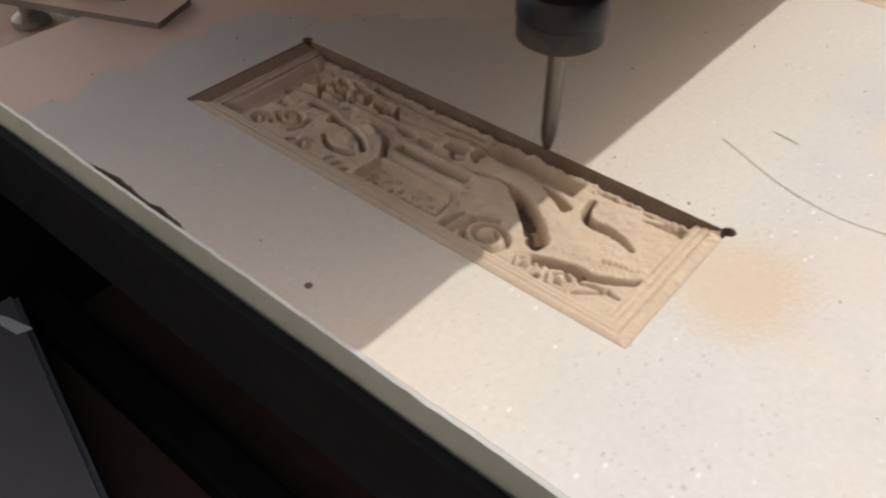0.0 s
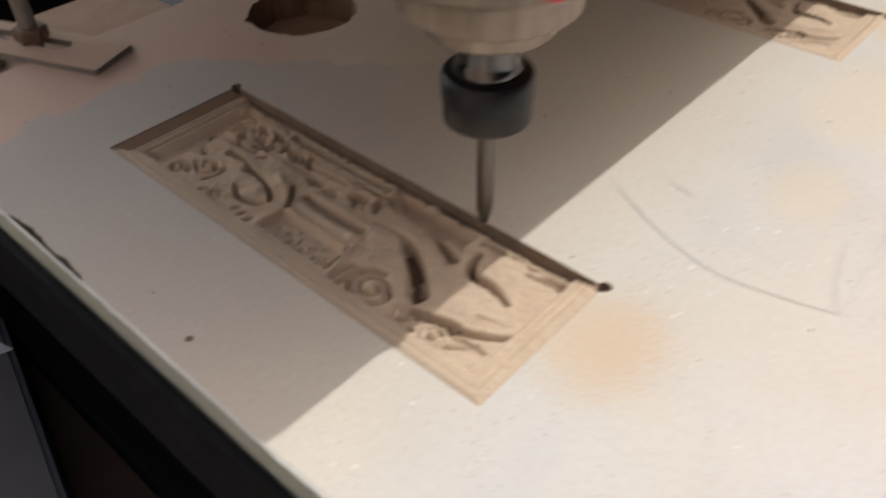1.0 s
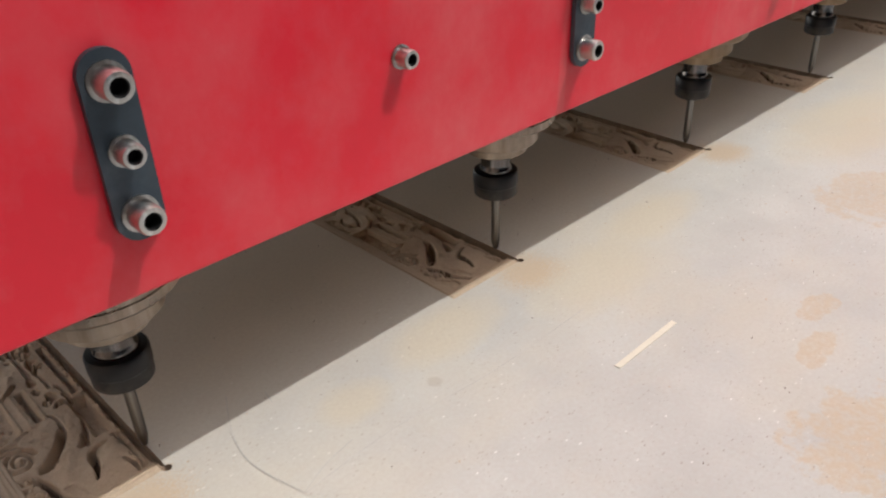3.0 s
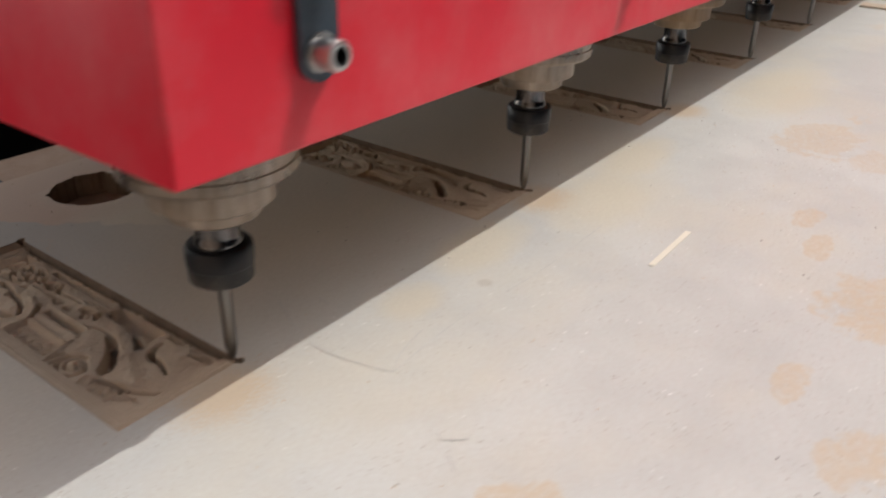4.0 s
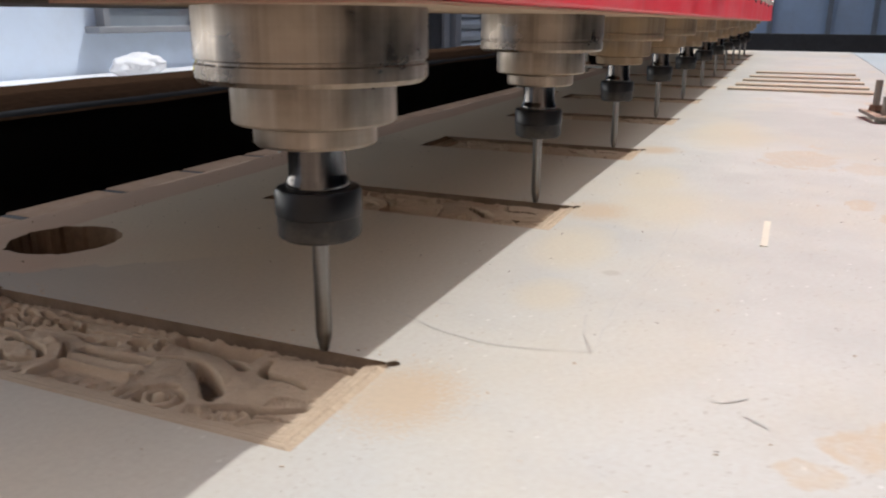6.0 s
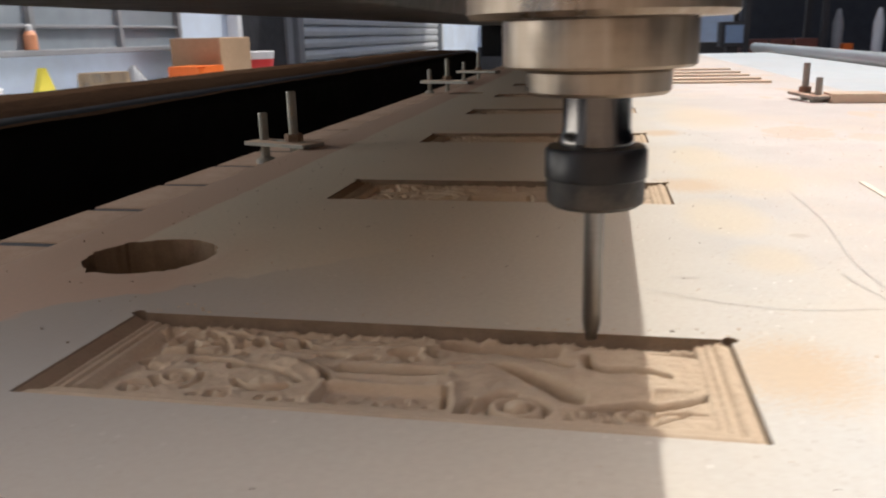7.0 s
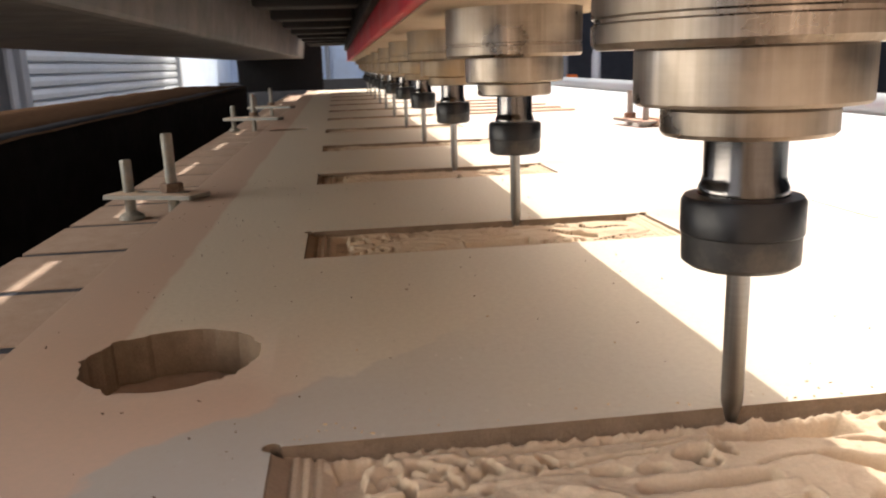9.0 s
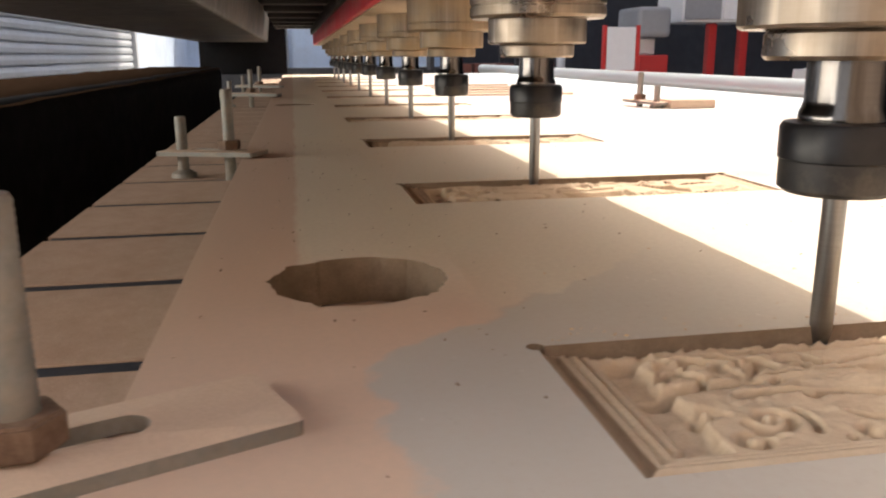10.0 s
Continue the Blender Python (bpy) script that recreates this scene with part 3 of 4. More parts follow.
def carve(step, seed):
    r = Relief(step)
    rng = np.random.default_rng(seed)

    def smooth(a, n):
        for _ in range(n):
            a = (a + np.roll(a, 1, 0) + np.roll(a, -1, 0) + np.roll(a, 1, 1) + np.roll(a, -1, 1)) / 5
        return a

    grit = smooth(rng.normal(0, 1, r.h.shape), 1)
    lumps = smooth(rng.normal(0, 1, r.h.shape), 9)
    lumps /= lumps.std()
    # broad swellings of the leaves and stems
    r.swell(32, 47, 14, 6, 5, 1.2)
    r.swell(50, 29, 13, 5, -12, 1.1)
    r.swell(66, 32, 12, 5, -28, 1.3)
    r.swell(92, 45, 13, 5, 8, 1.4)
    r.swell(104, 47, 8, 5, -30, 0.9)
    r.swell(120, 32, 12, 12, 0, 1.4)
    r.swell(134, 40, 14, 5, -16, 1.0)
    r.swell(152, 31, 12, 5, -20, 1.3)
    r.swell(168, 40, 10, 11, 0, 1.4)
    r.swell(160, 50, 12, 5, -8, 1.1)
    r.swell(150, 12, 30, 4, 2, 0.4)
    # field at the left end, and the hollow in the far corner
    r.box_cut(8, 21, 8, 53, -4.1, 0.9)
    r.pit(20, 27, 3, 9, 0, -4.0)
    r.box_cut(15, 26, 52.0, 57.0, -4.9, 1.0)
    # the long hollow under the far rim
    r.box_cut(47, 101, 54.0, 58.0, -5.8, 0.9)
    r.box_cut(107, 141, 48.8, 57.5, -5.6, 2.0)
    # curled leaves: eyes and gaps
    for i, (u, v) in enumerate(((27, 46), (34, 49.5), (30, 41.6), (38, 44.4), (43, 50.5), (50, 47.5), (46, 43.8), (57, 46), (64, 48), (24, 42.5))):
        r.pit(u, v, 2.4 + 0.7 * (i % 3), 1.2 + 0.35 * (i % 2), 20 - 40 * (i % 3), -4.6 - 0.4 * (i % 3))
    r.bead((24, 50), (32, 55), (42, 53), 1.1, 0.9)
    r.bead((34, 44), (44, 47), (54, 51), 1.0, 0.8)
    for u, v, rr, st in ((27.5, 45.5, 4.4, 40), (36, 47.5, 4.0, 200), (47, 47.5, 3.6, 120), (58, 47.0, 3.4, 300), (24.5, 24.5, 3.6, 0), (100, 41.5, 3.6, 90)):
        r.swell(u, v, rr * 1.1, rr * 0.85, 0, 0.8)
        r.volute(u, v, rr, 1.15, st, 2.2)
    # stems with the furrows beneath them
    r.cut((18, 36), (28, 37.2), (44, 37.6), 2.2, 0.6, -6.2)
    r.cut((34, 40.6), (52, 41.8), (70, 41.6), 0.6, 1.1, -4.2)
    r.bead((26, 39), (46, 39.6), (70, 39.2), 0.8, 0.8)
    # folded leaves
    r.cut((36, 31.5), (48, 32.6), (56, 27.5), 1.6, 0.5, -5.2)
    r.cut((50, 28), (58, 30.5), (66, 25.8), 1.4, 0.7, -5.4)
    r.cut((72, 33), (77, 29), (79.5, 24), 0.8, 1.2, -5.0)
    r.bead((64, 33), (72, 30), (80, 25.6), 1.4, 1.0)
    r.swell(29, 13, 5, 4, 0, 0.9)
    r.volute(28.5, 12.5, 4.6, 1.25, 20, 2.3)
    r.swell(36, 20.5, 5, 4, 0, 0.9)
    r.volute(36, 20.5, 5.4, 1.35, 200, 2.4)
    r.swell(54, 11.5, 4, 3, 0, 1.2)
    r.volute(54, 11.5, 4.0, 1.0, 90, 2.0)
    r.cut((42, 14), (45, 18), (43, 23), 0.6, 0.9, -4.6)
    r.cut((54, 20), (61, 13.5), (69.5, 18.5), 0.6, 1.5, -5.4)
    r.cut((60, 27.5), (66, 28), (71.5, 22), 0.6, 1.0, -4.8)
    r.swell(64, 21.5, 4.5, 3, 10, 1.1)
    for u, v, turn in ((65.5, 11.2, 60), (69.5, 10.6, 70), (74, 10.2, 60), (47, 10.5, 30)):
        r.pit(u, v, 1.7, 0.7, turn, -4.6)
    # barred strip
    r.box_cut(80, 111, 30.6, 33.4, -5.8, 0.6)
    r.bead((79, 35.4), (96, 36.0), (112, 34.8), 0.9, 0.9)
    r.bead((80, 27.4), (96, 27.6), (113, 27.6), 1.0, 0.9)
    r.bead((78.5, 10.6), (78.3, 16), (78.8, 22.6), 0.6, 1.0)
    r.bead((78.8, 22.8), (96, 23.0), (113, 22.8), 0.6, 1.0)
    r.box_cut(80, 112, 11.0, 21.8, -3.7, 0.6)
    r.bead((114.5, 24), (115.5, 18), (117.5, 10), 1.1, 1.2)
    for i in range(5):
        r.pit(83 + 6.4 * i, 15.5 + 1.0 * (i % 2), 1.7, 0.9, 45 * (i % 3), -4.9)
        r.pit(86 + 6.4 * i, 13.0 + 0.8 * (i % 2), 0.9, 0.8, 0, -4.7)
        r.bead((82 + 6.4 * i, 12), (84 + 6.4 * i, 17), (86 + 6.4 * i, 18.5), 0.6, 0.7)
    r.cut((113, 22), (113.4, 17), (114.2, 12), 0.9, 0.9, -5.4)
    # leaves along the far side
    r.pit(97, 44, 4.8, 1.9, 14, -5.0)
    r.pit(105, 46, 2.2, 1.4, -30, -4.9)
    r.pit(76, 40.5, 4.2, 2.0, -8, -4.6)
    r.pit(86, 39.5, 3.4, 1.5, 6, -4.4)
    r.cut((68, 45), (78, 47.5), (88, 46), 0.8, 0.8, -4.0)
    r.cut((88, 49), (98, 51), (108, 50), 0.7, 0.7, -3.6)
    r.cut((110, 37), (118, 40), (126, 38), 0.5, 0.9, -3.4)
    # great volute and its slots
    r.swell(133, 15, 10, 8, 0, 0.7)
    r.volute(133, 14.5, 9.6, 1.9, 100, 2.6)
    r.swell(133, 14.5, 2.4, 2.0, 0, 1.2)
    r.cut((118.5, 9.5), (118.2, 13), (120.5, 17.5), 1.2, 0.7, -5.4)
    r.cut((122.5, 9.0), (121.8, 13), (124.0, 18.0), 0.9, 0.6, -4.8)
    # the shaded hollows round the great leaf
    r.cut((127, 37), (135, 34.5), (146, 22.5), 2.0, 3.4, -6.2)
    r.cut((126, 47.6), (134, 46.8), (144, 42.2), 0.5, 1.5, -5.0)
    r.cut((149, 49.5), (148.5, 40), (158, 40.2), 1.0, 1.9, -7.0)
    r.cut((158, 40.2), (164, 39.8), (171, 36.5), 1.9, 0.5, -6.8)
    r.cut((150, 15.5), (156, 18.5), (165, 19.0), 1.6, 1.7, -7.0)
    r.cut((165, 19.0), (174, 21), (182, 29.5), 1.5, 0.8, -4.8)
    r.cut((136, 43.5), (140, 43), (144, 39.5), 0.6, 0.9, -5.6)
    for u, v, a, b, turn in ((152, 25, 5.5, 3.2, 20), (161, 25.5, 5.0, 3.4, 12), (170, 28, 5.0, 3.2, 25), (143, 31, 4.5, 3.0, 40)):
        r.swell(u, v, a, b, turn, 1.0)
    for i in range(4):
        r.cut((146 + 3.2 * i, 54.5 + 0.5 * i), (149 + 3.2 * i, 55.5), (152 + 3 * i, 57), 0.5, 0.6, -5.2)
        r.cut((167 + 2.6 * i, 51.5 + 0.9 * i), (170 + 2.6 * i, 52), (173 + 2.4 * i, 54.5), 0.5, 0.6, -5.4)
    r.cut((139, 29.5), (142, 25), (147, 20), 1.0, 1.5, -6.2)
    for i in range(7):
        r.cut((166 + 1.6 * i, 22.6 + 0.7 * i), (166.5 + 1.6 * i, 24.5 + 0.7 * i), (167 + 1.6 * i, 26.6 + 0.6 * i), 0.35, 0.35, -2.9)
    r.rosette(161, 13, 4.6, 5)
    r.rosette(149, 12, 3.8, 5)
    r.cut((166, 11), (171, 13), (174, 18), 0.6, 0.6, -3.8)
    r.cut((167, 16), (172, 18), (178, 17), 0.6, 0.5, -3.6)
    r.pit(154, 9.5, 1.6, 1.0, 20, -4.4)
    for i in range(9):
        r.pit(148 + 3.7 * i, 56.8 + 0.9 * math.sin(i * 2.3), 2.2, 1.3, 30 * (i % 3) - 30, -4.6 - 0.5 * (i % 2))
    # a few plain hollows between the leaves
    pick = random.Random(11)
    for i in range(22):
        r.pit(pick.uniform(24, 108), pick.uniform(36, 52), pick.uniform(0.9, 2.2), pick.uniform(0.6, 1.1), pick.uniform(-60, 60), pick.uniform(-4.6, -3.6))
    field = (r.u > 12) & (r.u < 20.5 + 1.2 * np.sin(r.v * 0.45)) & (r.v > 7) & (r.v < 50)
    r.h = np.where(field, np.minimum(r.h, -3.8), r.h)
    # dust settled on all, rougher at the right end
    settle = np.clip((r.u - 135) / 30, 0, 1)
    r.h = np.where(r.h < -2.5, -2.5 + 2.0 * (r.h + 2.5), r.h)
    r.h = smooth(r.h, 1 if step < 0.6 else 0) + (0.06 + 0.03 * settle) * grit + 0.12 * lumps
    # moulded border
    far, right = W * 1000 - r.v, L * 1000 - r.u
    steps, level = [0, 0.4, 1.0, 2.8, 4.0, 4.5, 5.0, 6.2, 6.7, 7.2, 8.2, 9.0], [-0.2, -1.9, -1.1, -0.4, -0.8, -2.0, -1.3, -1.2, -2.2, -1.6, -1.8, -2.8]
    near = np.interp(r.v, steps, level)
    left = np.interp(r.u, [0, 4.6, 5.0, 6.6, 7.0, 7.5, 8.0, 9.4, 9.8, 10.3, 10.8, 12.0, 14.5], [-0.2, -3.6, -2.3, -1.9, -3.0, -3.0, -2.2, -1.9, -3.6, -3.4, -2.6, -2.6, -4.6])
    end = np.interp(right / 1.2, steps, level)
    back = np.interp(far, [2.4, 3.4, 4.4, 6.0], [-4.6, -3.0, -3.2, -5.0])
    blend = np.clip((r.u - 9) / 6, 0, 1)
    r.h = np.where((r.v < np.minimum(r.u, right / 1.2)) & (r.v < 8.9), near + 0.05 * grit, r.h)
    r.h = np.where((far < 5.2) & (far < right), np.maximum(back, np.where(far > 4.2, r.h, -99)) + (0.25 * grit + 0.35 * lumps) * blend, r.h)
    r.h = np.where((r.u <= r.v) & (r.u < 14.5), np.maximum(left, np.where(r.u > 12.5, r.h, -99)) + 0.05 * grit, r.h)
    r.h = np.where((right / 1.2 <= r.v) & (right < 10.7), end + 0.10 * grit + 0.10 * lumps, r.h)
    # ragged fibres along the fresh groove, the groove itself and the plunge marks
    rag = 0.5 * smooth(rng.normal(0, 1, r.h.shape), 2)
    spike = np.clip(smooth(rng.normal(0, 1, r.h.shape), 1) - 0.35, 0, 2)
    r.h += np.where((far > 2.2) & (far < 4.4) & (r.u > 14) & (r.u < 186), 1.1 * spike, 0)
    r.h = np.where((far < 2.5 + rag) & (r.u > 8) & (right > 11), -6.0 + 0.2 * grit, r.h)
    r.h = np.where((far < 1.0 + 0.5 * rag) & (right <= 11) & (right > 3), -4.5, r.h)
    r.h = np.where((far < 1.6) & (r.u <= 8), np.interp(r.u, [0, 8], [-2.0, -3.5]) + 0.2 * grit, r.h)
    for cu in (0.0, L * 1000):
        r.h = np.where(np.hypot(r.u - cu, far) < PLUNGE * 1000, -11.5, r.h)
    r.h = np.minimum(r.h, -0.12)
    for edge in (np.s_[0, :], np.s_[-1, :], np.s_[:, 0], np.s_[:, -1]):
        r.h[edge] = np.where(r.h[edge] < -11, -11.5, 0.0)
    nu, nv = r.nu, r.nv
    co = np.stack([(r.v - W * 1000) / 1000, (L * 1000 - r.u) / 1000, r.h / 1000], -1).reshape(-1, 3)
    # walls stand upright just inside the rim
    i, j = np.meshgrid(np.arange(nu - 1), np.arange(nv - 1), indexing="ij")
    a = (i * nv + j).ravel()
    faces = np.stack([a, a + 1, a + nv + 1, a + nv], -1)[:, ::-1]
    me = bpy.data.meshes.new("carved_panel")
    me.from_pydata(co.tolist(), [], faces.tolist())
    me.materials.append(CARVED)
    me.materials.append(DARK_CORE)
    me.materials.append(CUT_SHADE)
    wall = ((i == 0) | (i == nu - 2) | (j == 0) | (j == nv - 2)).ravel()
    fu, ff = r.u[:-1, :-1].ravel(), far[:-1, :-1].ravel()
    # bevel, far groove and deep recesses take darker browns that carry their shade
    dimmed = (fu < 5.0) & (fu < W * 1000 - ff) | (ff < 2.6) & (fu > 8)
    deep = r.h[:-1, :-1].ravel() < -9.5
    me.polygons.foreach_set("material_index", np.where(wall | deep, 1, np.where(dimmed, 2, 0)).astype(np.int32))
    me.shade_smooth()
    me.update()
    if me.polygons[0].normal.z < 0:
        me.flip_normals()
    return me


def build_panels():
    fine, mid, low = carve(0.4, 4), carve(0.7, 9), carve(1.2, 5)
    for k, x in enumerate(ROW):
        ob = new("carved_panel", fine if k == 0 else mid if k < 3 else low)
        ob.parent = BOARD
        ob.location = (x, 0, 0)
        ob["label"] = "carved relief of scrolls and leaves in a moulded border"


build_panels()


# ---------------------------------------------------------------- machine bed
def build_bed():
    bed = empty("machine_bed")
    tagged(bed, "black machine frame with dusty slatted bed", "machine bed")
    pitch, width = 0.0875, 0.0790
    part("slat", box(-0.088, -0.0395, -0.62, 0.364, -0.040, -BT - 0.0005, 0.0015), SLAT, bed)
    x = -0.0335
    slat = gap = None
    while x < 3.0:
        if slat is None:
            slat = part("slat", box(0, width, -0.62, 0.364, -0.040, -BT - 0.0005, 0.0003), SLAT, bed)
            gap = part("slot_insert", box(-0.0085, 0.0, -0.62, 0.362, -0.040, -0.0172), SLAT_GAP, bed, "blue grey slot insert")
            slat.location = gap.location = (x, 0, 0)
        else:
            again("slat", slat, bed, pose(x, 0, 0))
            again("slot_insert", gap, bed, pose(x, 0, 0), "blue grey slot insert")
        x += pitch
    part("bed_plate", box(-0.07, 3.05, -0.61, 0.355, -0.075, -0.0405), SLAT_GAP, bed)
    # side rail with sawdust lying on it
    rail = bmesh.new()
    prism(rounded(0.49, 0.76, -0.46, 0.030, 0.022), -0.6, 2.75, bm=rail)
    for v in rail.verts:
        v.co = Vector((v.co.z, v.co.x, v.co.y))
    bmesh.ops.recalc_face_normals(rail, faces=rail.faces[:])
    rail_ob = part("side_rail", rail, FRAME_BLACK, bed, smooth=True)
    cap = bmesh.new()
    n, mth = 160, 14
    rows = []
    for i in range(n + 1):
        xx = -0.6 + 3.35 * i / n
        row = []
        for j in range(mth + 1):
            f = j / mth
            yy = 0.4885 + 0.27 * f
            edge = min(f, 1 - f) * mth
            zz = 0.0305 - (0.006 if edge < 0.5 else 0.0045 if edge < 1.5 else 0.0) + 0.0025 * noise.noise((xx * 9, yy * 20, 0)) + 0.0015
            row.append(cap.verts.new((xx, yy, zz)))
        rows.append(row)
    for r0, r1 in zip(rows, rows[1:]):
        for j in range(mth):
            cap.faces.new((r0[j], r1[j], r1[j + 1], r0[j + 1]))
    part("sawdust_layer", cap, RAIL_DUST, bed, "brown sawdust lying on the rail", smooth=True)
    # end beams and legs under the bed
    part("edge_strip", box(-0.1135, -0.1097, -0.62, BY1, -0.058, -0.0122, 0.0008), FRAME_BLACK, bed, "black steel stop strip")
    part("end_beam", box(-0.1085, -0.0885, -0.62, 0.80, -0.058, -BT - 0.0005, 0.002), FRAME_BLACK, bed)
    part("end_beam", box(2.95, 3.05, -0.62, 0.80, -0.24, -0.0765, 0.004), FRAME_BLACK, bed)
    part("lower_tray", box(-0.75, 3.0, -0.62, 1.3, -0.36, -0.335, 0.004), TRAY_BROWN, bed, "dark brown dusty tray under the bed")
    part("tray_bar", box(-0.080, -0.050, -0.62, 1.2, -0.3345, -0.300, 0.004), FRAME_BLACK, bed)
    guard = prism([(-0.64, -0.62), (-0.356, -0.62), (-0.062, 0.555), (-0.64, 0.555)], -0.3345, -0.290, 0.004)
    part("sheet_guard", guard, GUARD_GREY, bed, "dark grey sheet guard")
    part("front_beam", box(-0.04, 2.95, -0.62, -0.54, -0.3345, -0.0765, 0.004), FRAME_BLACK, bed)
    for lx in (0.02, 1.45, 2.9):
        for ly in (-0.56, 0.56):
            part("leg", box(lx - 0.04, lx + 0.04, ly - 0.04, ly + 0.04, FLOOR, -0.3605, 0.004), FRAME_BLACK, bed)
    tube = lathe([(0.019, -0.6), (0.019, 3.3)], 24)
    bmesh.ops.transform(tube, matrix=pose(0, -0.572, 0.008, 0, 90, 0), verts=tube.verts[:])
    part("front_rail", tube, RAIL_STEEL, bed, "pale round guide rail", smooth=True)
    return bed


BED = build_bed()


# ---------------------------------------------------------------- gantry
GANTRY = empty("gantry")
tagged(GANTRY, "red multi-spindle carving gantry over the board", "machine gantry")


SPINDLES = []


def build_gantry():
    x0, x1 = -0.0575, 2.60
    hb = box(x0, x1, -0.0612, 0.0585, 0.1172, 0.42, 0.0012)
    for v in hb.verts:
        if v.co.z < 0.2:
            v.co.z -= 0.006 * (v.co.x - x0)
    house = part("housing", hb, RED, GANTRY, "red painted steel housing, dusty")
    under = box(x0 + 0.006, x1 - 0.006, -0.0552, 0.0525, 0.1159, 0.1169)
    for v in under.verts:
        v.co.z -= 0.006 * (v.co.x - x0)
    part("bottom_plate", under, UNDER_DUST, house, "dusty brown underside plate")
    # mounting bars with socket screws
    head = [(0.0054, 0.0), (0.0054, 0.0076), (0.0049, 0.0088), (0.0033, 0.0090), (0.0029, 0.0089), (0.0029, 0.004)]
    scr = bmesh.new()
    lathe(head, 28, scr)
    scr.faces.ensure_lookup_table()
    for f in scr.faces:
        c = f.calc_center_median()
        if math.hypot(c.x, c.y) < 0.0032 and c.z > 0.003:
            f.material_index = 1
    lathe([(0.0068, -0.0006), (0.0068, 0.0004)], 24, scr)
    bmesh.ops.transform(scr, matrix=pose(0, 0, 0, 90, 0, 0), verts=scr.verts[:])
    bar_mesh = screw_mesh = None
    for k, x in enumerate(ROW[:-1]):
        pts = rounded(-0.0088, 0.0088, -0.0335, 0.0335, 0.0086, 10)
        if bar_mesh is None:
            b = prism(pts, 0, 0.0026, 0.0005)
            bmesh.ops.transform(b, matrix=pose(0, 0, 0, 90, 0, 0), verts=b.verts[:])
            bar_ob = part("mounting_bar", b, BLUE_STEEL, house, "blued steel bar")
            bar_ob.matrix_basis = pose(0.985 * x + 0.0022, -0.0614, 0.1728, 0, 0, 0)
            bar_mesh = bar_ob
        else:
            bar_ob = again("mounting_bar", bar_mesh, house, pose(0.985 * x + 0.0022, -0.0614, 0.1728), "blued steel bar")
        for dz in (-0.0235, -0.0005, 0.0230):
            if screw_mesh is None:
                screw_mesh = part("socket_screw", scr, (BOLT, SOCKET), bar_ob, "bright socket screw", smooth=True)
                screw_mesh.matrix_basis = pose(0, -0.0030, dz)
            else:
                s = again("socket_screw", screw_mesh, bar_ob, pose(0, -0.0030, dz) @ Matrix.Scale(1.0 if dz else 0.8, 4), "bright socket screw")
                if abs(dz) < 0.01:
                    s.scale = (0.82, 0.82, 0.82)
        mid = again("socket_screw", screw_mesh, house, pose(0.985 * x + 0.1255, -0.0620, 0.1738), "bright socket screw")
        mid.scale = (0.78, 0.78, 0.78)
    # cross beam behind the spindles
    # two unseen cover plates with a narrow slit between them, through which the sun draws a dashed line
    for ya, yb in ((0.0588, 0.0920), (0.0984, 0.1795)):
        part("top_cover", box(x0 + 0.02, x1, ya, yb, 0.4170, 0.4200, 0.0005), BEAM_GREY, GANTRY, "unseen grey cover plate beside the sun slit")
    # unseen strip added to keep the slit's sunlight off the near end
    part("top_cover", box(x0 + 0.02, 0.31, 0.0921, 0.0983, 0.4172, 0.4198), BEAM_GREY, GANTRY, "unseen grey strip blocking the slit's near end")
    part("back_plate", box(x0 + 0.02, x1, 0.0590, 0.0660, 0.135, 0.40, 0.001), DARK, GANTRY, "dark steel back plate")
    beam = box(-0.06, 2.98, 0.18, 0.46, 0.118, 0.42, 0.004)
    for v in beam.verts:
        if v.co.y < 0.2 and v.co.z < 0.2:
            v.co.y += 0.038
    part("cross_beam", beam, BEAM_GREY, GANTRY, "dusty grey steel cross beam")
    part("end_plate", box(2.98, 3.03, 0.15, 0.47, 0.0, 0.5, 0.003), FRAME_BLACK, GANTRY, "black gantry end plate")
    part("end_plate", box(-0.085, -0.0605, 0.18, 0.46, 0.118, 0.42, 0.003), FRAME_BLACK, GANTRY, "black gantry end plate")
    carriage = None
    for x in ROW:
        if carriage is None:
            b = box(-0.028, 0.028, 0.0662, 0.1795, 0.150, 0.40, 0.004)
            carriage = part("carriage", b, DARK, GANTRY, "dark spindle carriage block")
            carriage.location = (x, 0, 0)
        else:
            again("carriage", carriage, GANTRY, pose(x, 0, 0), "dark spindle carriage block")
    # spindles
    body = [(0.0266, 0.0935), (0.0350, 0.0935), (0.0363, 0.0950), (0.0363, 0.0990), (0.0356, 0.0994), (0.0356, 0.1003), (0.0363, 0.1007), (0.0363, 0.150)]
    low = [(0.0102, 0.0735), (0.0190, 0.0735), (0.0199, 0.0745), (0.0199, 0.0795), (0.0190, 0.0803), (0.0254, 0.0806), (0.0263, 0.0814), (0.0263, 0.0930), (0.0259, 0.0936)]
    neck = [(0.0088, 0.0575), (0.0104, 0.0588), (0.0106, 0.0596), (0.0104, 0.0612), (0.0098, 0.0626), (0.0095, 0.0640), (0.0095, 0.0736)]
    nut = [(0.0054, 0.0420), (0.0122, 0.0420), (0.0138, 0.0432), (0.0139, 0.0455), (0.0139, 0.0500)]
    ring = [(0.0140, 0.0500), (0.01435, 0.0504), (0.01435, 0.0578), (0.0136, 0.0590), (0.0108, 0.0594)]
    bit = [(0.0004, 0.0), (0.0015, 0.0006), (0.0027, 0.0060), (0.0028, 0.0085), (0.0028, 0.0430)]
    proto = None
